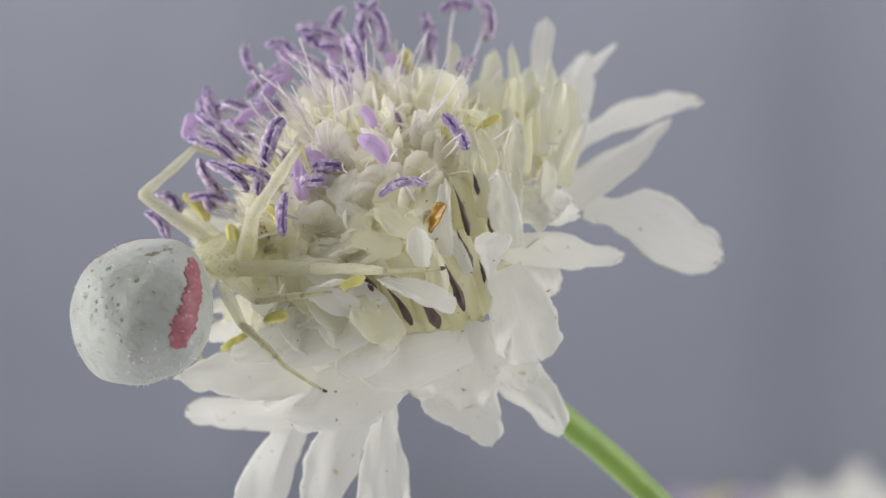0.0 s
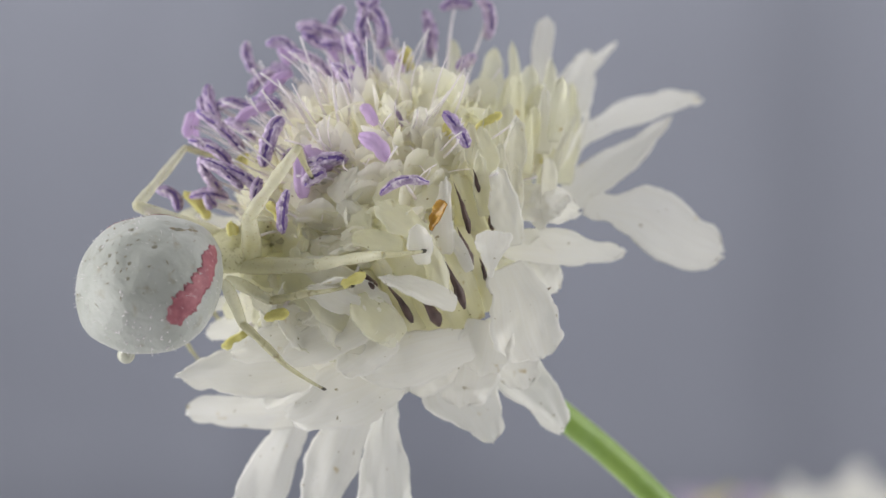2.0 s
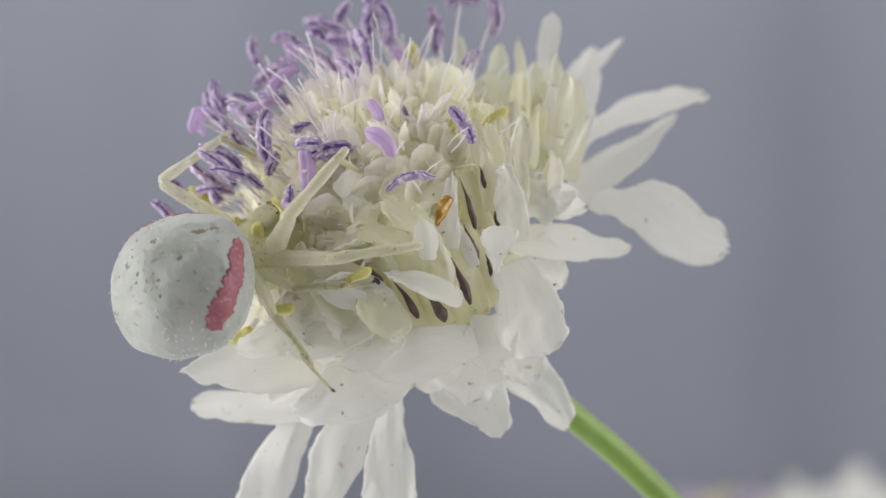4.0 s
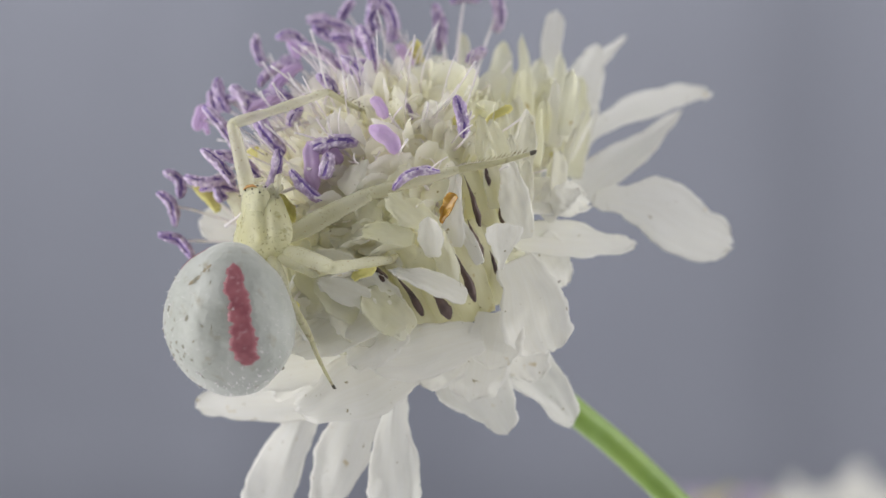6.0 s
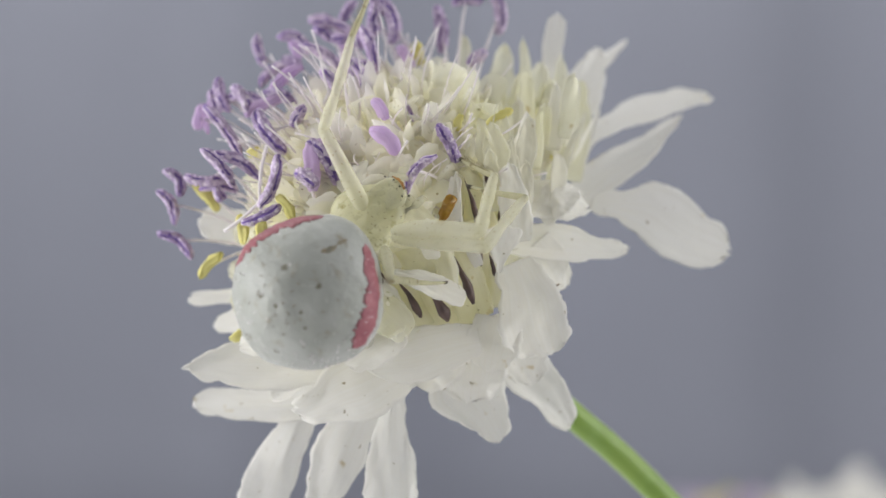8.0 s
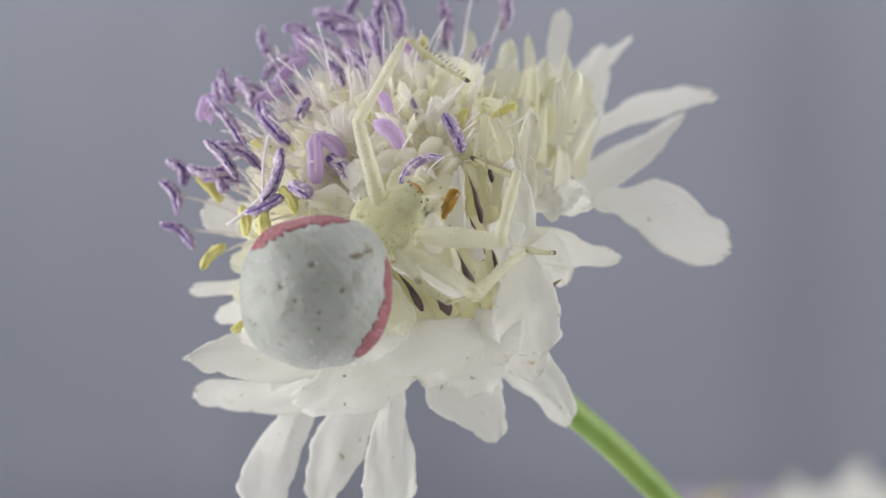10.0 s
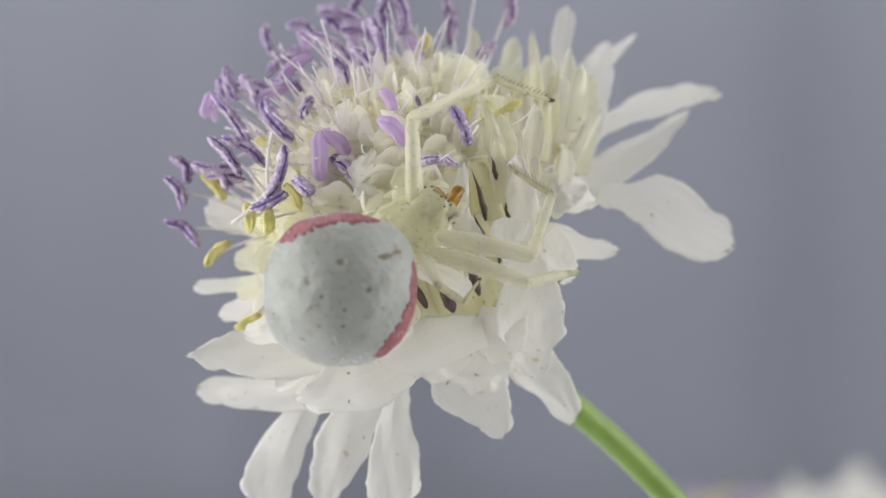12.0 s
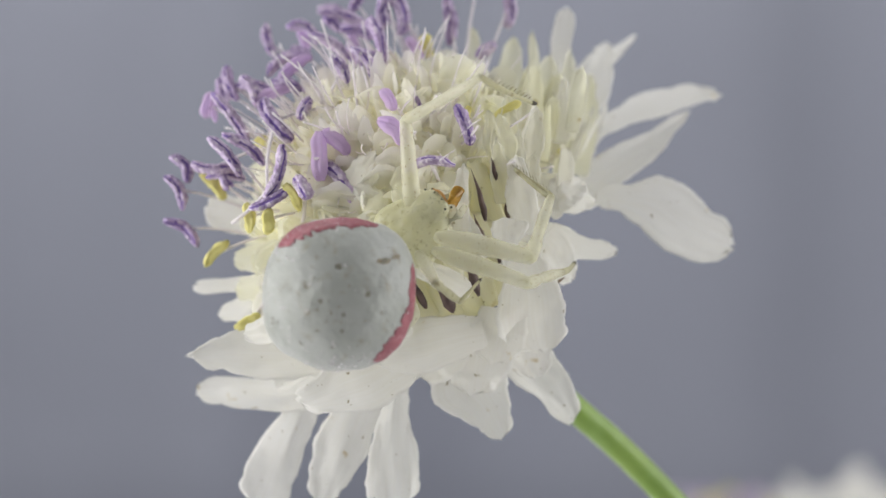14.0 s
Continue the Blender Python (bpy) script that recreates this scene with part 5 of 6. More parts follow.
WAIST = [(0, (-9.64, -4.00, -0.33)), (0.5, (-9.45, -4.00, -0.21)), (1.5, (-9.29, -4.00, -0.10)), (3, (-8.57, -4.00, 0.26)), (5.5, (-7.67, -6.00, -0.21)), (6, (-7.55, -6.00, -0.09)), (6.5, (-7.04, -6.50, 0.02)),
         (7, (-5.85, -7.00, -0.21)), (7.3, (-5.32, -7.30, -0.02)), (7.5, (-4.78, -7.50, 0.25)), (7.7, (-4.38, -7.70, 0.02)), (8, (-3.39, -8.00, 0.36)), (8.2, (-3.23, -8.00, 0.82)), (10.5, (-2.46, -8.50, 0.25)), (11, (-2.01, -8.50, 0.36)), (12.5, (-1.90, -8.50, 0.36)), (14, (-1.94, -8.50, 0.25))]


def limb(pieces, rows):
    """Key a leg's pieces from its joints, with as little twist as can be."""
    for k, (ob, length) in enumerate(pieces):
        keys, last, q = [], Vector((0, 0, 1)), Matrix.Identity(3).to_quaternion()
        for t, *joints in rows:
            joints = [Vector(p) for p in joints]
            d = (joints[k + 1] - joints[k]).normalized()
            q = last.rotation_difference(d) @ q
            last = d
            keys.append((t, Matrix.Translation((joints[k] - root_place(t)) * MM) @ q.to_matrix().to_4x4()))
        walk(ob, keys)


def body_rows(rows):
    out = []
    for t, place, forward, stripe in rows:
        out.append((t, axes(Vector(place) - root_place(t), forward, stripe)))
    return out


def swing(fil, rows):
    """Key a stamen that is bent aside: rows of seconds and the places of its anther's ends."""
    root, a, b = REST[fil.name]
    keys = []
    for t, a1, b1 in rows:
        a1, b1 = here(a1), here(b1)
        was, now = (a + b) / 2 - root, (a1 + b1) / 2 - root
        q = was.rotation_difference(now)
        q = (q @ (b - a)).rotation_difference(b1 - a1) @ q
        keys.append((t, Matrix.Translation((root + now - q @ was) * MM) @ q.to_matrix().to_4x4()))
    walk(fil, keys)


def swings():
    s = PUSHED
    swing(s[0], [(0, (-10.46, -2.00, 5.89), (-8.60, -2.00, 4.30)), (3.2, (-10.41, -2.00, 5.89), (-8.60, -2.00, 4.30)), (5.3, (-10.34, -2.00, 5.38), (-9.41, -2.00, 4.17)), (14, (-10.34, -2.00, 5.38), (-9.41, -2.00, 4.17))])
    swing(s[1], [(0, (-10.71, -2.50, 4.88), (-8.96, -2.50, 4.03)), (3.2, (-10.73, -2.50, 4.53), (-9.03, -2.50, 3.44)), (5.3, (-9.96, -3.00, 3.89), (-8.27, -3.00, 2.96)), (14, (-9.91, -3.00, 4.04), (-8.39, -3.00, 3.00))])
    swing(s[2], [(0, (-9.37, -1.00, 5.59), (-8.21, -1.00, 4.84)), (3.2, (-9.37, -1.00, 5.59), (-8.21, -1.00, 4.84)), (5.3, (-9.52, -1.00, 6.70), (-8.83, -1.00, 5.58)), (14, (-9.48, -1.00, 6.62), (-8.80, -1.00, 5.47))])
    swing(s[3], [(0, (-6.97, -4.00, 5.47), (-7.69, -4.00, 3.60)), (3.2, (-7.15, -4.00, 5.41), (-7.80, -4.00, 3.38)), (5.3, (-8.51, -3.00, 5.38), (-7.43, -3.00, 3.64)), (14, (-8.60, -3.00, 5.34), (-7.44, -3.00, 3.79))])
    swing(s[4], [(0, (-9.76, -4.00, 3.72), (-8.21, -4.00, 2.70)), (3.2, (-10.18, -4.00, 3.74), (-8.87, -4.00, 2.71)), (5.3, (-10.46, -3.50, 3.82), (-9.31, -3.50, 2.54)), (14, (-10.52, -3.50, 3.77), (-9.35, -3.50, 2.49))])
    swing(s[5], [(0, (-9.17, -4.00, 3.60), (-7.16, -4.00, 2.98)), (3.2, (-9.47, -4.00, 3.38), (-8.15, -4.00, 2.61)), (5.3, (-9.38, -5.00, 2.19), (-8.08, -5.00, 2.38)), (6, (-7.35, -5.00, 3.15), (-7.74, -5.00, 1.98)),
                 (14, (-7.42, -5.00, 3.06), (-7.85, -5.00, 1.52))])
    swing(s[6], [(0, (-10.60, -2.00, 3.69), (-9.75, -2.00, 2.35)), (3.2, (-10.60, -2.00, 3.69), (-9.75, -2.00, 2.35)), (5.3, (-11.42, -2.00, 2.56), (-10.00, -2.00, 2.48)), (14, (-11.42, -2.00, 2.56), (-10.00, -2.00, 2.48))])
    swing(s[7], [(0, (-6.23, -5.00, 3.28), (-4.29, -5.00, 3.61)), (3.2, (-6.05, -5.00, 3.46), (-4.17, -5.00, 4.00)), (5.5, (-6.07, -5.00, 3.83), (-4.23, -5.00, 4.25)), (7.5, (-6.11, -5.00, 3.92), (-4.27, -5.00, 3.85)),
                 (8.2, (-5.58, -5.00, 3.37), (-5.17, -5.00, 2.43)), (10.5, (-4.89, -5.00, 2.97), (-3.98, -5.00, 1.99)), (14, (-5.17, -5.00, 2.36), (-4.64, -5.00, 1.71))])
    swing(s[8], [(0, (-5.84, -5.50, 2.79), (-4.88, -5.50, 2.93)), (3.2, (-5.66, -5.50, 2.62), (-4.96, -5.50, 3.20)), (5.5, (-5.15, -5.50, 3.57), (-5.38, -5.50, 2.47)), (7.5, (-5.23, -5.50, 3.58), (-5.41, -5.50, 2.57)),
                 (8.2, (-6.71, -5.50, 2.09), (-5.89, -5.50, 1.82)), (14, (-6.73, -5.50, 2.05), (-6.30, -5.50, 1.39))])
    swing(s[9], [(0, (-6.61, -5.50, 2.25), (-6.75, -5.50, 0.68)), (3.2, (-6.56, -5.50, 2.26), (-6.79, -5.50, 0.74)), (5.5, (-6.74, -5.50, 2.36), (-5.81, -5.50, 1.13)), (7, (-6.98, -5.50, 2.44), (-5.57, -5.50, 1.98)),
                 (7.7, (-8.72, -5.00, 0.66), (-7.31, -5.00, 1.26)), (14, (-8.73, -5.00, 0.76), (-7.19, -5.00, 1.53))])
    swing(s[10], [(0, (-7.69, -4.00, 3.25), (-7.83, -4.00, 2.29)), (3.2, (-7.68, -4.00, 2.90), (-7.92, -4.00, 1.95)), (5.5, (-6.33, -3.00, 6.24), (-7.38, -3.00, 4.36)), (14, (-6.36, -3.00, 6.03), (-7.13, -3.00, 4.28))])
    swing(s[11], [(0, (-6.82, -3.50, 3.82), (-5.67, -3.50, 4.15)), (3.2, (-6.82, -3.50, 3.82), (-5.67, -3.50, 4.15)), (5.5, (-5.81, -2.50, 7.00), (-4.98, -2.50, 6.18)), (14, (-5.64, -2.50, 7.53), (-4.85, -2.50, 6.38))])
    swing(s[12], [(0, (-2.59, -6.50, 2.52), (-0.83, -6.50, 2.94)), (3.2, (-2.59, -6.50, 2.47), (-0.83, -6.50, 2.91)), (7, (-2.54, -6.50, 2.37), (-0.88, -6.50, 3.08)), (7.7, (-2.90, -6.50, 1.87), (-1.29, -6.50, 2.70)),
                  (8.2, (-1.58, -6.50, 2.42), (-0.86, -6.50, 3.98)), (10.5, (-2.23, -6.50, 2.68), (-0.78, -6.50, 3.17)), (11, (-1.81, -6.50, 2.89), (-0.61, -6.50, 3.05)), (14, (-1.98, -6.50, 2.85), (-0.73, -6.50, 3.03))])
    swing(s[13], [(0, (0.09, -5.00, 5.57), (1.04, -5.00, 4.27)), (5.5, (0.11, -5.00, 5.60), (0.96, -5.00, 4.23)), (6.3, (0.10, -5.00, 5.84), (0.19, -5.00, 4.49)), (7.0, (0.15, -5.00, 5.41), (0.33, -5.00, 4.09)),
                  (8, (-0.62, -5.00, 4.83), (0.15, -5.00, 3.42)), (10.5, (-0.49, -5.00, 5.08), (0.24, -5.00, 3.68)), (14, (-0.21, -5.00, 5.29), (0.42, -5.00, 3.81))])


def more_swings():
    s = PUSHED
    swing(s[14], [(0, (-12.21, -1.00, 2.55), (-11.35, -1.00, 1.71)), (3.2, (-12.26, -1.00, 2.74), (-11.35, -1.00, 1.85)), (5.3, (-12.40, -1.00, 3.25), (-11.56, -1.00, 1.86)), (14, (-12.45, -1.00, 3.31), (-11.54, -1.00, 1.99))])
    swing(s[15], [(0, (-12.66, -1.00, 1.71), (-11.84, -1.00, 0.52)), (3.2, (-12.66, -1.00, 1.71), (-11.84, -1.00, 0.52)), (5.3, (-12.65, -1.00, 2.26), (-11.86, -1.00, 0.72)), (14, (-12.63, -1.00, 2.37), (-11.77, -1.00, 0.85))])


def nudged(pivot, turn, dx=0.0, dz=0.0):
    """A part of the flower turned a little about a point of it, and shifted."""
    p = here(pivot) * MM
    return Matrix.Translation(p + Vector((dx, 0, dz)) * MM) @ pose(0, 0, 0, 0, turn, 0) @ Matrix.Translation(-p)


def petals_pushed():
    base = (2.44, -3.00, 0.02)
    walk(low_petal, [(0, nudged(base, 0)), (3, nudged(base, 0, 0, 0.1)), (6.5, nudged(base, 0, 0.03, 0.15)), (7.5, nudged(base, 0, -0.34, 0.29)), (8.2, nudged(base, 0, -0.22, 0.06)),
                     (10.3, nudged(base, 4, -0.70, -0.1)), (11, nudged(base, 3, -0.79, -0.06)), (12, nudged(base, 2, -0.95, -0.05)), (14, nudged(base, 2, -0.97, -0.04))])
    base = (6.18, 0.50, 1.58)
    walk(wide_petal, [(t, nudged(base, 0, dx, dz)) for t, dx, dz in ((0, 0, 0), (3, 0, 0.11), (5.5, -0.03, 0.19), (6.5, -0.01, 0.17), (7.5, -0.14, 0.17), (8, -0.10, 0.12), (10.5, -0.18, 0.13), (11, -0.19, 0.20), (14, -0.20, 0.18))])
    base = (0.39, -2.50, -4.71)
    walk(hanging_petal, [(t, nudged(base, 0, dx, dz)) for t, dx, dz in ((0, 0, 0), (3, 0.05, 0.09), (5.5, 0.19, 0.12), (6.5, 0.17, 0.10), (7.5, 0.03, -0.02), (8, 0, -0.12), (10.5, -0.15, -0.36), (11, -0.10, -0.28), (14, -0.05, -0.30))])
    base = (2.50, -5.00, -0.83)
    walk(broad_petal, [(0, nudged(base, 0)), (8.2, nudged(base, 0)), (10.3, nudged(base, 9)), (14, nudged(base, 7))])


def motions():
    swings()
    more_swings()
    petals_pushed()
    walk(flower, [
        (0, mm(0.405, 1.000, -2.503, -0.00)),
        (0.5, mm(0.505, 1.000, -2.399, 0.04)),
        (1, mm(0.419, 1.000, -2.433, 0.06)),
        (1.5, mm(0.445, 1.000, -2.430, -0.06)),
        (2, mm(0.434, 1.000, -2.413, -0.01)),
        (2.5, mm(0.419, 1.000, -2.430, -0.02)),
        (3, mm(0.600, 1.000, -2.286, 0.08)),
        (5.5, mm(0.736, 1.000, -2.196, 0.18)),
        (6, mm(0.862, 1.000, -2.117, 0.04)),
        (6.3, mm(0.944, 1.000, -2.040, 0.11)),
        (6.5, mm(0.913, 1.000, -2.058, 0.15)),
        (6.7, mm(0.765, 1.000, -2.211, 0.09)),
        (7, mm(0.972, 1.000, -1.986, 0.73)),
        (7.5, mm(1.053, 1.000, -1.871, 0.88)),
        (7.7, mm(0.815, 1.000, -2.228, 0.75)),
        (8, mm(0.793, 1.000, -2.209, 0.67)),
        (8.2, mm(1.050, 1.000, -1.923, 0.77)),
        (10.5, mm(0.835, 1.000, -1.977, 1.49)),
        (11, mm(0.956, 1.000, -1.902, 1.51)),
        (11.5, mm(0.998, 1.000, -1.860, 1.60)),
        (12, mm(1.038, 1.000, -1.851, 1.46)),
        (12.5, mm(1.036, 1.000, -1.864, 1.50)),
        (13, mm(1.035, 1.000, -1.859, 1.52)),
        (13.5, mm(1.009, 1.000, -1.866, 1.54)),
        (14, mm(1.017, 1.000, -1.864, 1.56))])
    walk(spider, [(t, mm(*p)) for t, p in WAIST])
    walk(belly, body_rows([
        (0, (-12.18, -7.00, -2.51), (0.52, 0.16, 0.85), (0.68, -0.68, 0.1)),
        (0.5, (-12.11, -7.00, -2.05), (0.63, 0.2, 0.76), (0.69, -0.65, 0.08)),
        (1.5, (-12.04, -7.00, -1.77), (0.72, 0.23, 0.65), (0.70, -0.60, 0.05)),
        (3, (-11.37, -7.00, -0.80), (0.75, 0.29, 0.59), (0.72, -0.60, 0.08)),
        (5.5, (-8.91, -8.00, -2.89), (0.05, -0.38, 0.9), (0.47, -0.87, 0)),
        (6, (-8.55, -8.00, -2.84), (0.05, -0.32, 0.92), (0.2, -0.97, 0)),
        (6.5, (-7.77, -8.50, -2.51), (0.05, -0.27, 0.96), (0.05, -0.98, 0)),
        (7, (-6.87, -9.00, -3.08), (0.12, -0.40, 0.9), (0.52, -0.84, 0)),
        (7.3, (-6.35, -9.30, -2.66), (0.25, -0.3, 0.92), (0.65, -0.75, -0.08)),
        (7.5, (-5.96, -9.50, -2.10), (0.33, -0.2, 0.93), (0.72, -0.68, -0.15)),
        (7.7, (-5.72, -9.70, -2.34), (0.38, -0.17, 0.91), (0.75, -0.63, -0.19)),
        (8, (-5.23, -10.00, -1.66), (0.52, -0.1, 0.84), (0.80, -0.55, -0.25)),
        (8.2, (-5.01, -10.00, -1.09), (0.55, -0.08, 0.82), (0.80, -0.52, -0.3)),
        (10.5, (-4.54, -10.50, -1.70), (0.72, 0.05, 0.68), (0.66, -0.37, -0.66)),
        (11, (-4.05, -10.50, -1.48), (0.75, 0.05, 0.66), (0.63, -0.37, -0.68)),
        (12.5, (-3.94, -10.50, -1.56), (0.75, 0.05, 0.66), (0.63, -0.37, -0.68)),
        (14, (-3.99, -10.50, -1.70), (0.75, 0.05, 0.66), (0.63, -0.37, -0.68))]))
    walk(fore, body_rows([
        (0, (-8.86, -3.50, -0.22), (0.85, 0.4, 0.3), (0.45, -0.8, 0)),
        (1.5, (-8.74, -3.50, -0.10), (0.85, 0.4, 0.3), (0.45, -0.8, 0)),
        (3, (-8.14, -3.50, 0.26), (0.85, 0.4, 0.3), (0.45, -0.8, 0)),
        (5.5, (-7.64, -5.50, 0.77), (0.05, 0.2, 1), (0.5, -0.85, 0)),
        (6, (-7.41, -5.50, 1.01), (0.05, 0.2, 1), (0.4, -0.9, 0)),
        (6.5, (-6.92, -6.00, 1.19), (0.05, 0.2, 1), (0.4, -0.9, 0)),
        (7, (-5.54, -6.50, 0.76), (0.1, 0.2, 1), (0.6, -0.8, 0)),
        (7.5, (-4.19, -7.00, 1.45), (0.45, 0.2, 0.85), (0.7, -0.7, -0.2)),
        (7.7, (-3.81, -7.20, 1.17), (0.5, 0.2, 0.8), (0.7, -0.7, -0.2)),
        (8, (-2.79, -7.50, 1.44), (0.75, 0.2, 0.5), (0.6, -0.7, -0.3)),
        (8.2, (-2.65, -7.50, 1.74), (0.75, 0.2, 0.5), (0.6, -0.7, -0.3)),
        (10.5, (-1.57, -8.00, 1.05), (0.7, 0.2, 0.6), (0.6, -0.7, -0.4)),
        (11, (-1.18, -8.00, 0.98), (0.72, 0.2, 0.6), (0.6, -0.7, -0.4)),
        (14, (-1.05, -8.00, 0.89), (0.72, 0.2, 0.6), (0.6, -0.7, -0.4))]))
    inside, half, out = mm(0, -1.6, -1.55), mm(0, -2.45, -2.38), mm(0, -2.82, -2.74)
    walk(droplet, [(0, inside), (0.3, mm(0, -2.0, -1.95)), (0.5, half), (1.2, out), (1.7, out), (2.0, half), (2.4, out), (3.2, out), (4.0, inside), (14, inside)])
    limb(LEGS["left_first_leg"], [
        (0.0, (-9.27, -3.00, -0.22), (-12.83, -3.10, 2.32), (-10.91, -0.10, 4.52), (-9.15, 3.04, 4.03)),
        (0.5, (-9.27, -3.00, -0.10), (-12.93, -3.40, 2.26), (-11.00, -0.40, 4.45), (-8.84, 2.47, 3.93)),
        (1.0, (-9.15, -3.00, 0.02), (-13.07, -3.65, 1.86), (-11.19, -0.84, 4.33), (-8.78, 1.84, 3.85)),
        (2.0, (-8.91, -3.00, 0.27), (-12.94, -3.66, 1.82), (-11.24, -0.87, 4.43), (-8.77, 1.75, 3.90)),
        (2.5, (-8.79, -3.00, 0.31), (-12.84, -3.66, 1.83), (-11.24, -0.84, 4.48), (-8.77, 1.77, 3.95)),
        (3.0, (-8.55, -3.00, 0.51), (-12.51, -3.65, 2.24), (-10.89, -0.66, 4.69), (-8.54, 2.06, 4.17)),
        (5.3, (-8.00, -5.00, 0.73), (-11.18, -6.70, 3.19), (-7.95, -8.53, 5.13), (-5.40, -6.40, 3.64)),
        (5.5, (-8.00, -5.00, 0.85), (-11.70, -5.63, 3.08), (-13.18, -8.20, 6.03), (-13.35, -6.58, 9.28)),
        (5.8, (-7.88, -5.00, 0.85), (-9.30, -5.42, 4.96), (-9.29, -8.06, 8.20), (-9.68, -6.75, 11.57)),
        (6.0, (-7.76, -5.00, 0.97), (-8.76, -5.38, 5.21), (-4.79, -5.26, 6.55), (-2.47, -2.64, 5.55)),
        (6.3, (-7.43, -6.00, 0.96), (-9.38, -6.46, 4.84), (-8.27, -9.12, 7.87), (-7.41, -7.50, 11.01)),
        (6.5, (-7.32, -6.00, 0.96), (-9.87, -6.51, 4.47), (-9.53, -8.90, 7.89), (-9.68, -7.29, 11.15)),
        (6.7, (-6.85, -6.00, 0.72), (-8.28, -6.41, 4.83), (-5.60, -6.55, 8.04), (-3.39, -3.88, 9.15)),
        (7.0, (-6.15, -6.00, 0.49), (-7.89, -6.42, 4.48), (-5.18, -6.68, 7.65), (-2.44, -4.55, 8.75)),
        (7.3, (-5.39, -7.00, 0.71), (-7.15, -7.43, 4.69), (-6.59, -10.22, 7.76), (-6.74, -8.37, 10.89)),
        (7.5, (-4.81, -7.00, 0.94), (-6.00, -7.40, 5.13), (-3.61, -9.67, 7.70), (-0.41, -8.48, 8.95)),
        (7.7, (-4.24, -7.00, 0.94), (-7.65, -7.48, 3.63), (-8.63, -9.71, 7.03), (-9.21, -7.78, 10.05)),
        (8.0, (-2.82, -8.00, 0.93), (-4.79, -8.40, 4.81), (-3.57, -10.39, 8.30), (-2.83, -7.80, 10.74)),
        (8.2, (-2.71, -8.00, 1.16), (-3.39, -8.37, 5.46), (-2.16, -8.82, 9.44), (-1.48, -6.42, 12.08)),
        (10.5, (-1.91, -8.00, 0.93), (-3.08, -8.36, 5.13), (-0.53, -10.99, 7.14), (1.84, -8.93, 5.30)),
        (11.0, (-1.23, -8.00, 0.93), (-1.28, -8.34, 5.29), (2.11, -10.58, 6.29), (4.83, -8.61, 4.90)),
        (12.5, (-1.11, -8.00, 0.93), (-1.31, -8.35, 5.28), (1.78, -10.74, 6.79), (4.07, -7.98, 6.21)),
        (14.0, (-1.16, -8.00, 0.82), (-1.50, -8.35, 5.16), (1.45, -10.90, 6.68), (3.70, -8.18, 5.83))])
    limb(LEGS["right_first_leg"], [
        (0.0, (-8.45, -4.00, -0.93), (-7.78, -7.00, 1.29), (-5.74, -8.47, 4.14), (-5.49, -5.44, 3.07)),
        (1.0, (-8.21, -4.00, -0.81), (-7.85, -7.24, 1.12), (-5.77, -8.66, 3.97), (-5.48, -5.62, 2.95)),
        (2.0, (-7.97, -4.00, -0.69), (-7.83, -7.24, 1.29), (-5.72, -8.79, 4.03), (-5.35, -5.78, 2.94)),
        (3.0, (-7.85, -4.00, -0.57), (-7.55, -7.30, 1.28), (-5.50, -8.67, 4.17), (-5.12, -5.67, 3.07)),
        (5.5, (-6.62, -6.00, 0.02), (-4.59, -8.85, 1.48), (-2.42, -6.16, 3.05), (-0.10, -4.18, 4.07)),
        (5.8, (-6.50, -6.00, 0.26), (-4.18, -8.09, 2.41), (-1.42, -10.05, 4.12), (0.70, -8.05, 5.48)),
        (6.0, (-6.39, -6.00, 0.49), (-3.03, -5.96, 2.27), (0.63, -6.07, 3.27), (3.76, -6.28, 3.98)),
        (6.3, (-6.19, -7.00, 0.60), (-4.08, -9.92, 1.80), (-1.17, -11.93, 3.16), (1.49, -10.86, 4.63)),
        (6.5, (-6.08, -7.00, 0.71), (-4.08, -9.90, 2.13), (-1.38, -12.26, 3.36), (1.12, -10.56, 4.47)),
        (6.7, (-5.62, -7.00, 0.71), (-4.28, -10.31, 2.01), (-1.58, -12.68, 3.23), (1.00, -11.19, 4.43)),
        (7.0, (-4.93, -7.00, 0.71), (-1.88, -9.22, 1.14), (-0.32, -6.49, 3.27), (1.22, -4.04, 4.68)),
        (7.5, (-3.27, -8.00, 0.70), (-0.31, -10.31, 1.24), (1.24, -7.33, 3.00), (1.26, -4.42, 4.39)),
        (7.7, (-2.82, -8.00, 0.70), (-0.31, -10.81, 1.12), (0.71, -7.45, 2.54), (0.97, -4.48, 3.77)),
        (8.0, (-1.89, -9.00, 0.70), (1.45, -10.81, 0.68), (2.07, -7.86, 2.98), (0.73, -5.04, 3.75)),
        (8.2, (-1.77, -9.00, 0.92), (1.67, -10.59, 1.01), (2.42, -7.59, 3.22), (0.73, -4.98, 4.03)),
        (10.5, (-0.54, -9.00, 0.47), (2.76, -10.81, 0.02), (3.53, -8.40, 2.85), (1.61, -5.98, 3.75)),
        (11.0, (-0.31, -9.00, 0.47), (3.39, -9.17, -0.35), (4.19, -6.61, 2.34), (1.94, -4.76, 3.71)),
        (12.5, (-0.20, -9.00, 0.47), (3.51, -9.18, -0.27), (4.49, -6.49, 2.22), (2.47, -4.56, 3.82)),
        (14.0, (-0.20, -9.00, 0.47), (3.50, -9.18, -0.34), (4.43, -6.47, 2.15), (2.52, -4.47, 3.80))])
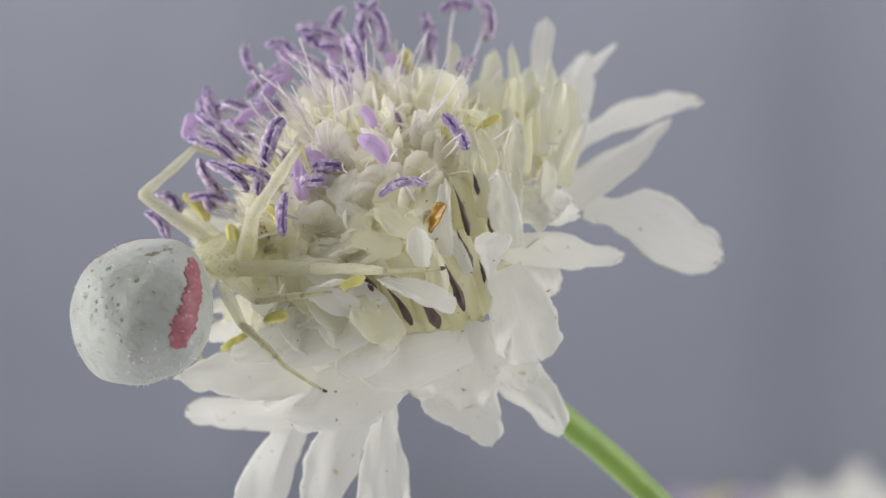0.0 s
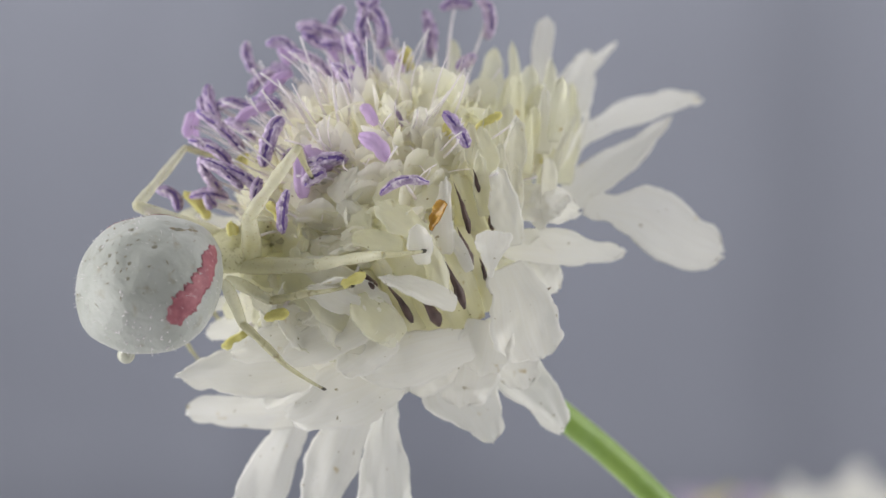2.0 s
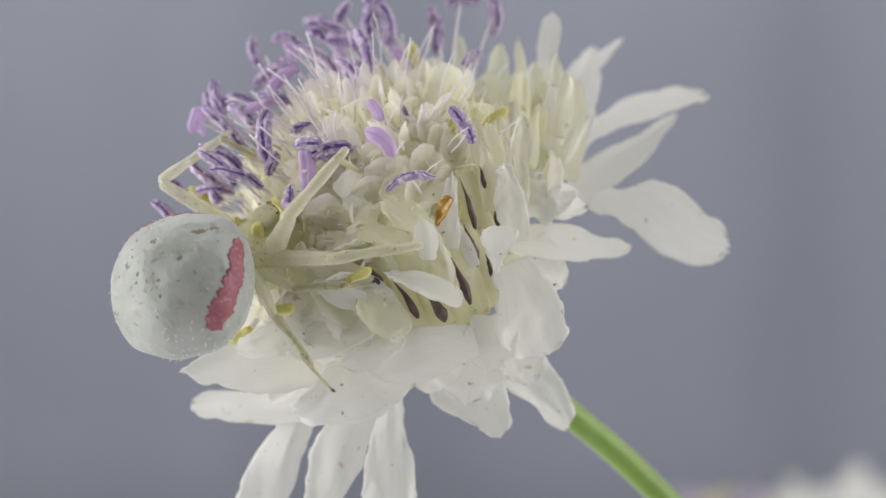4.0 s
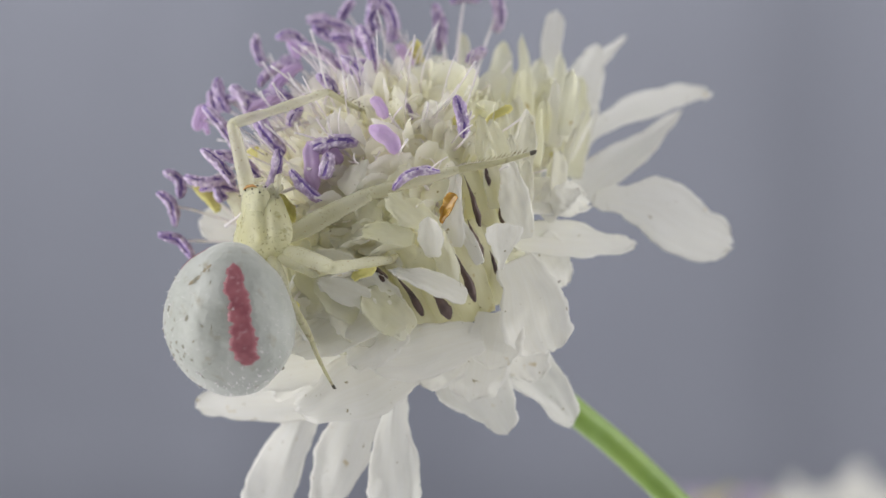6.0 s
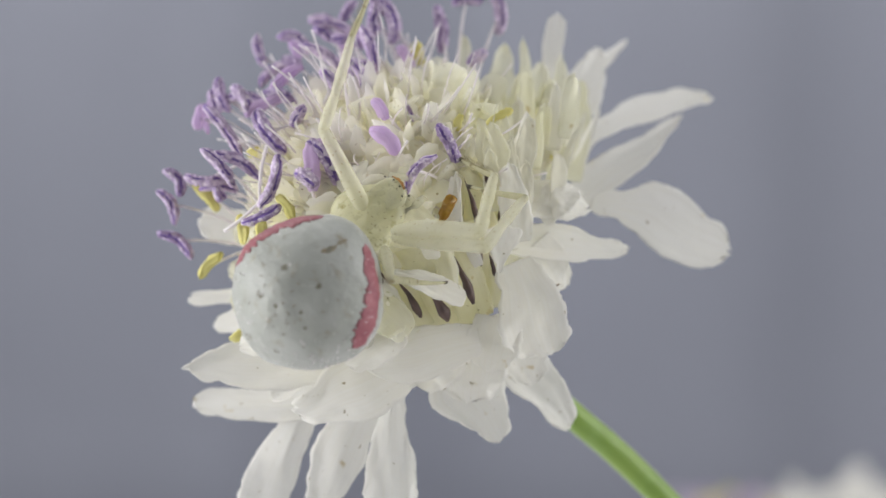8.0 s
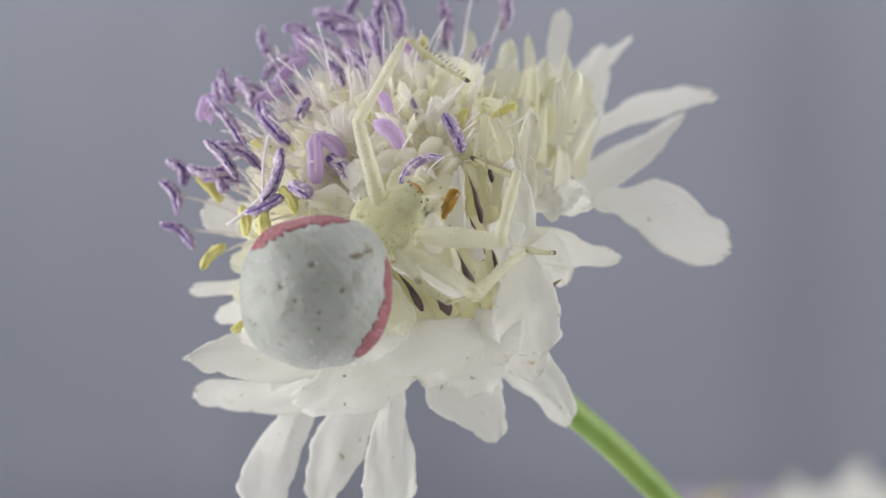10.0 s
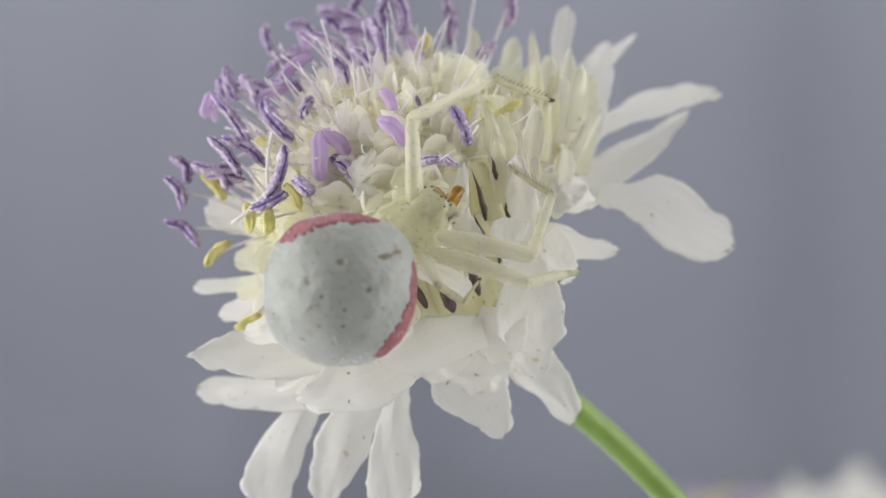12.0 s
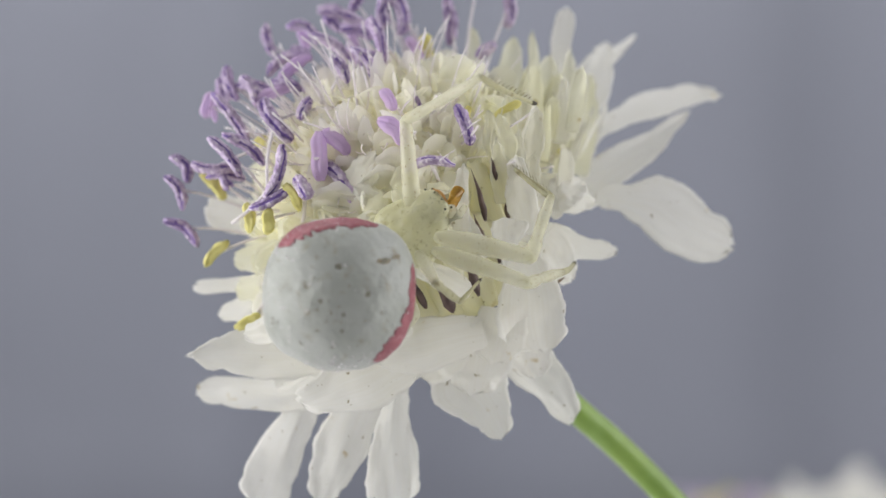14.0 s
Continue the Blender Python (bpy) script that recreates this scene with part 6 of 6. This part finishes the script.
    limb(LEGS["right_second_leg"], [
        (0.0, (-9.11, -4.50, -0.81), (-5.40, -6.06, -0.79), (-2.36, -8.32, -0.88), (0.02, -6.71, -0.79)),
        (0.5, (-8.99, -4.50, -0.88), (-5.33, -6.16, -0.86), (-2.35, -8.51, -0.70), (-0.14, -6.67, -0.62)),
        (1.5, (-8.83, -4.50, -0.81), (-5.20, -6.25, -0.79), (-2.34, -8.71, -0.38), (-0.56, -6.47, -0.21)),
        (2.5, (-8.52, -4.50, -0.69), (-5.07, -6.56, -0.49), (-2.33, -9.16, -0.09), (-0.79, -6.74, -0.09)),
        (3.0, (-8.28, -4.50, -0.57), (-4.94, -6.72, -0.21), (-2.11, -9.20, 0.25), (-0.74, -6.67, 0.09)),
        (5.5, (-6.85, -6.00, -0.21), (-4.35, -9.08, -0.87), (-2.19, -5.97, -0.63), (-0.94, -3.43, -0.17)),
        (6.0, (-6.62, -6.00, -0.09), (-4.34, -9.25, -0.76), (-2.19, -6.15, -0.44), (-1.18, -3.52, 0.14)),
        (6.5, (-6.31, -7.00, 0.02), (-4.06, -10.32, -0.31), (-2.16, -7.05, -0.09), (-0.93, -4.45, -0.05)),
        (6.7, (-5.62, -7.00, 0.25), (-2.33, -9.31, 0.02), (1.05, -7.83, -0.89), (3.57, -6.52, -1.37)),
        (7.0, (-5.16, -7.00, 0.25), (-1.88, -9.33, 0.36), (1.51, -7.66, 0.75), (4.28, -7.11, 1.29)),
        (7.3, (-4.18, -8.00, 0.36), (-0.97, -10.40, 0.68), (2.17, -8.48, 1.60), (4.01, -8.68, 3.81)),
        (7.5, (-3.27, -8.00, 0.48), (0.36, -9.69, 0.87), (3.44, -7.91, 2.19), (2.08, -5.63, 3.30)),
        (7.7, (-2.93, -8.00, 0.36), (0.69, -9.75, 0.47), (3.12, -7.33, 2.09), (1.13, -5.35, 2.72)),
        (8.0, (-1.89, -9.00, 0.47), (1.67, -10.85, 0.07), (3.32, -8.08, 2.07), (1.02, -6.42, 2.57)),
        (8.2, (-1.77, -9.00, 0.58), (2.13, -9.98, 0.64), (3.41, -6.83, 2.33), (0.84, -5.67, 2.88)),
        (10.5, (-0.99, -9.00, -0.20), (1.43, -11.56, -2.15), (3.73, -8.87, -0.76), (5.40, -6.60, -1.10)),
        (11.0, (-0.54, -9.00, -0.20), (3.25, -9.81, -1.31), (5.93, -7.13, -1.13), (6.20, -4.40, -1.90)),
        (12.5, (-0.31, -9.00, -0.09), (3.34, -10.17, -1.31), (4.87, -6.72, -0.90), (5.55, -3.98, -0.55)),
        (14.0, (-0.31, -9.00, -0.09), (3.34, -10.11, -1.35), (4.88, -6.66, -0.95), (5.55, -3.92, -0.60))])
    limb(LEGS["right_third_leg"], [
        (0.0, (-9.23, -4.50, -1.16), (-7.66, -6.05, -2.14), (-5.51, -6.83, -1.87), (-3.99, -5.81, -1.66)),
        (1.0, (-9.11, -4.50, -1.28), (-7.33, -5.89, -2.12), (-5.38, -7.08, -1.82), (-3.76, -6.24, -1.56)),
        (2.5, (-8.76, -4.50, -1.16), (-6.88, -5.71, -2.08), (-5.04, -7.04, -1.70), (-3.59, -5.93, -1.45)),
        (3.0, (-8.52, -4.50, -1.04), (-6.85, -6.07, -1.79), (-5.12, -7.58, -1.58), (-3.51, -6.72, -1.32)),
        (5.5, (-6.85, -6.00, -0.44), (-5.13, -7.43, -1.35), (-3.36, -5.98, -1.14), (-1.99, -4.77, -0.92)),
        (6.5, (-6.31, -7.00, -0.21), (-4.81, -8.85, -0.65), (-3.07, -7.36, -0.44), (-1.48, -6.46, -0.21)),
        (7.0, (-5.16, -7.00, 0.02), (-3.59, -8.45, -1.11), (-2.17, -6.65, -1.13), (-0.87, -5.69, -0.26)),
        (7.5, (-3.27, -8.00, 0.02), (-2.35, -9.97, -1.02), (-1.23, -7.97, -0.84), (-0.63, -6.49, 0.07)),
        (8.0, (-2.34, -9.00, 0.02), (-2.06, -11.08, -1.18), (-0.99, -9.04, -1.32), (0.14, -7.59, -1.35)),
        (10.5, (-1.44, -9.00, -0.20), (-0.53, -10.95, -1.29), (0.69, -9.24, -2.22), (1.46, -7.65, -1.69)),
        (11.0, (-0.99, -9.00, -0.20), (-0.20, -10.94, -1.40), (0.92, -9.08, -2.15), (1.55, -7.57, -1.30)),
        (14.0, (-0.99, -9.00, -0.20), (-0.31, -11.05, -1.29), (0.69, -9.14, -2.11), (1.51, -7.74, -1.23))])
    limb(LEGS["right_fourth_leg"], [
        (0.0, (-9.29, -5.00, -1.51), (-8.21, -6.82, -3.09), (-6.47, -7.80, -4.65), (-4.80, -6.73, -5.82)),
        (1.0, (-9.25, -5.00, -1.51), (-8.18, -6.72, -3.21), (-6.36, -7.74, -4.65), (-4.79, -6.50, -5.79)),
        (2.0, (-9.06, -5.00, -1.39), (-8.12, -6.80, -3.09), (-6.37, -7.73, -4.65), (-4.80, -6.47, -5.77)),
        (3.0, (-8.59, -5.00, -1.16), (-7.49, -6.69, -2.87), (-6.04, -8.09, -4.41), (-4.67, -6.67, -5.59)),
        (5.5, (-7.08, -6.00, -0.44), (-6.29, -7.75, -2.26), (-5.50, -6.04, -3.94), (-4.51, -5.35, -5.90)),
        (6.5, (-6.77, -7.00, -0.21), (-5.71, -8.85, -1.78), (-4.91, -7.35, -3.64), (-4.44, -6.16, -5.56)),
        (7.0, (-5.62, -7.00, -0.21), (-4.32, -5.39, -1.85), (-4.21, -3.78, -3.81), (-4.76, -2.47, -5.61)),
        (8.0, (-3.05, -8.00, -0.20), (-3.82, -6.07, -1.84), (-4.13, -4.47, -3.77), (-4.74, -2.92, -5.37)),
        (10.5, (-2.14, -8.00, -0.20), (-3.33, -6.54, -2.06), (-4.11, -4.84, -3.76), (-4.93, -3.31, -5.27)),
        (14.0, (-1.91, -8.00, -0.20), (-3.10, -6.54, -2.06), (-4.11, -4.95, -3.75), (-4.72, -3.18, -5.09))])
    limb(LEGS["left_second_leg"], [
        (0.0, (-9.63, -2.00, 0.27), (-11.43, 0.65, 1.54), (-10.79, 3.75, 2.11), (-9.69, 5.76, 1.89)),
        (3.0, (-8.89, -2.00, 0.51), (-11.15, 0.40, 1.53), (-10.23, 3.37, 2.36), (-9.40, 5.51, 2.15)),
        (5.5, (-8.21, -4.00, 0.98), (-9.47, -1.17, 2.49), (-7.99, 1.63, 3.08), (-7.41, 3.81, 3.55)),
        (6.5, (-7.64, -5.00, 0.97), (-8.65, -1.95, 2.22), (-7.43, 0.91, 3.06), (-6.30, 2.86, 3.51)),
        (8.0, (-3.08, -7.00, 0.94), (-3.44, -3.90, 2.41), (-2.08, -0.98, 2.50), (-1.37, 1.09, 1.80)),
        (10.5, (-2.16, -7.00, 0.94), (-2.97, -3.80, 1.94), (-1.33, -1.04, 2.25), (-0.10, 0.85, 1.79)),
        (14.0, (-1.47, -7.00, 0.94), (-2.01, -3.68, 1.70), (-0.35, -0.94, 2.00), (0.41, 1.21, 2.31))])
    limb(LEGS["left_third_leg"], [
        (0.0, (-9.63, -2.00, -0.22), (-11.09, -0.08, -0.97), (-10.44, 0.79, -3.00), (-9.87, 2.44, -3.57)),
        (3.0, (-8.89, -2.00, 0.02), (-10.34, -0.07, -0.72), (-9.69, 0.81, -2.75), (-9.36, 2.53, -3.32)),
        (5.5, (-8.21, -4.00, 0.50), (-8.89, -2.04, -0.95), (-8.25, -1.08, -2.94), (-7.88, 0.39, -3.99)),
        (8.0, (-3.08, -7.00, 0.48), (-4.80, -5.27, -0.21), (-5.82, -4.07, -1.88), (-5.90, -2.97, -3.36)),
        (14.0, (-1.47, -7.00, 0.48), (-3.38, -5.48, -0.21), (-4.60, -4.48, -1.87), (-4.90, -3.41, -3.34))])
    limb(LEGS["left_fourth_leg"], [
        (0.0, (-9.87, -2.00, -0.95), (-11.03, -0.59, -2.71), (-11.10, 0.97, -4.40), (-10.38, 2.02, -5.73)),
        (3.0, (-9.14, -2.00, -0.71), (-10.51, -0.78, -2.45), (-11.22, 0.97, -3.77), (-10.23, 1.58, -5.19)),
        (5.5, (-8.21, -4.00, 0.02), (-8.61, -2.43, -1.92), (-8.47, -1.30, -3.92), (-8.11, 0.16, -4.98)),
        (8.0, (-3.08, -7.00, 0.02), (-4.32, -5.30, -1.39), (-5.32, -4.50, -3.30), (-5.41, -2.97, -4.32)),
        (14.0, (-1.47, -7.00, 0.02), (-3.13, -5.71, -1.38), (-4.37, -4.41, -2.83), (-4.69, -2.91, -3.84))])


motions()
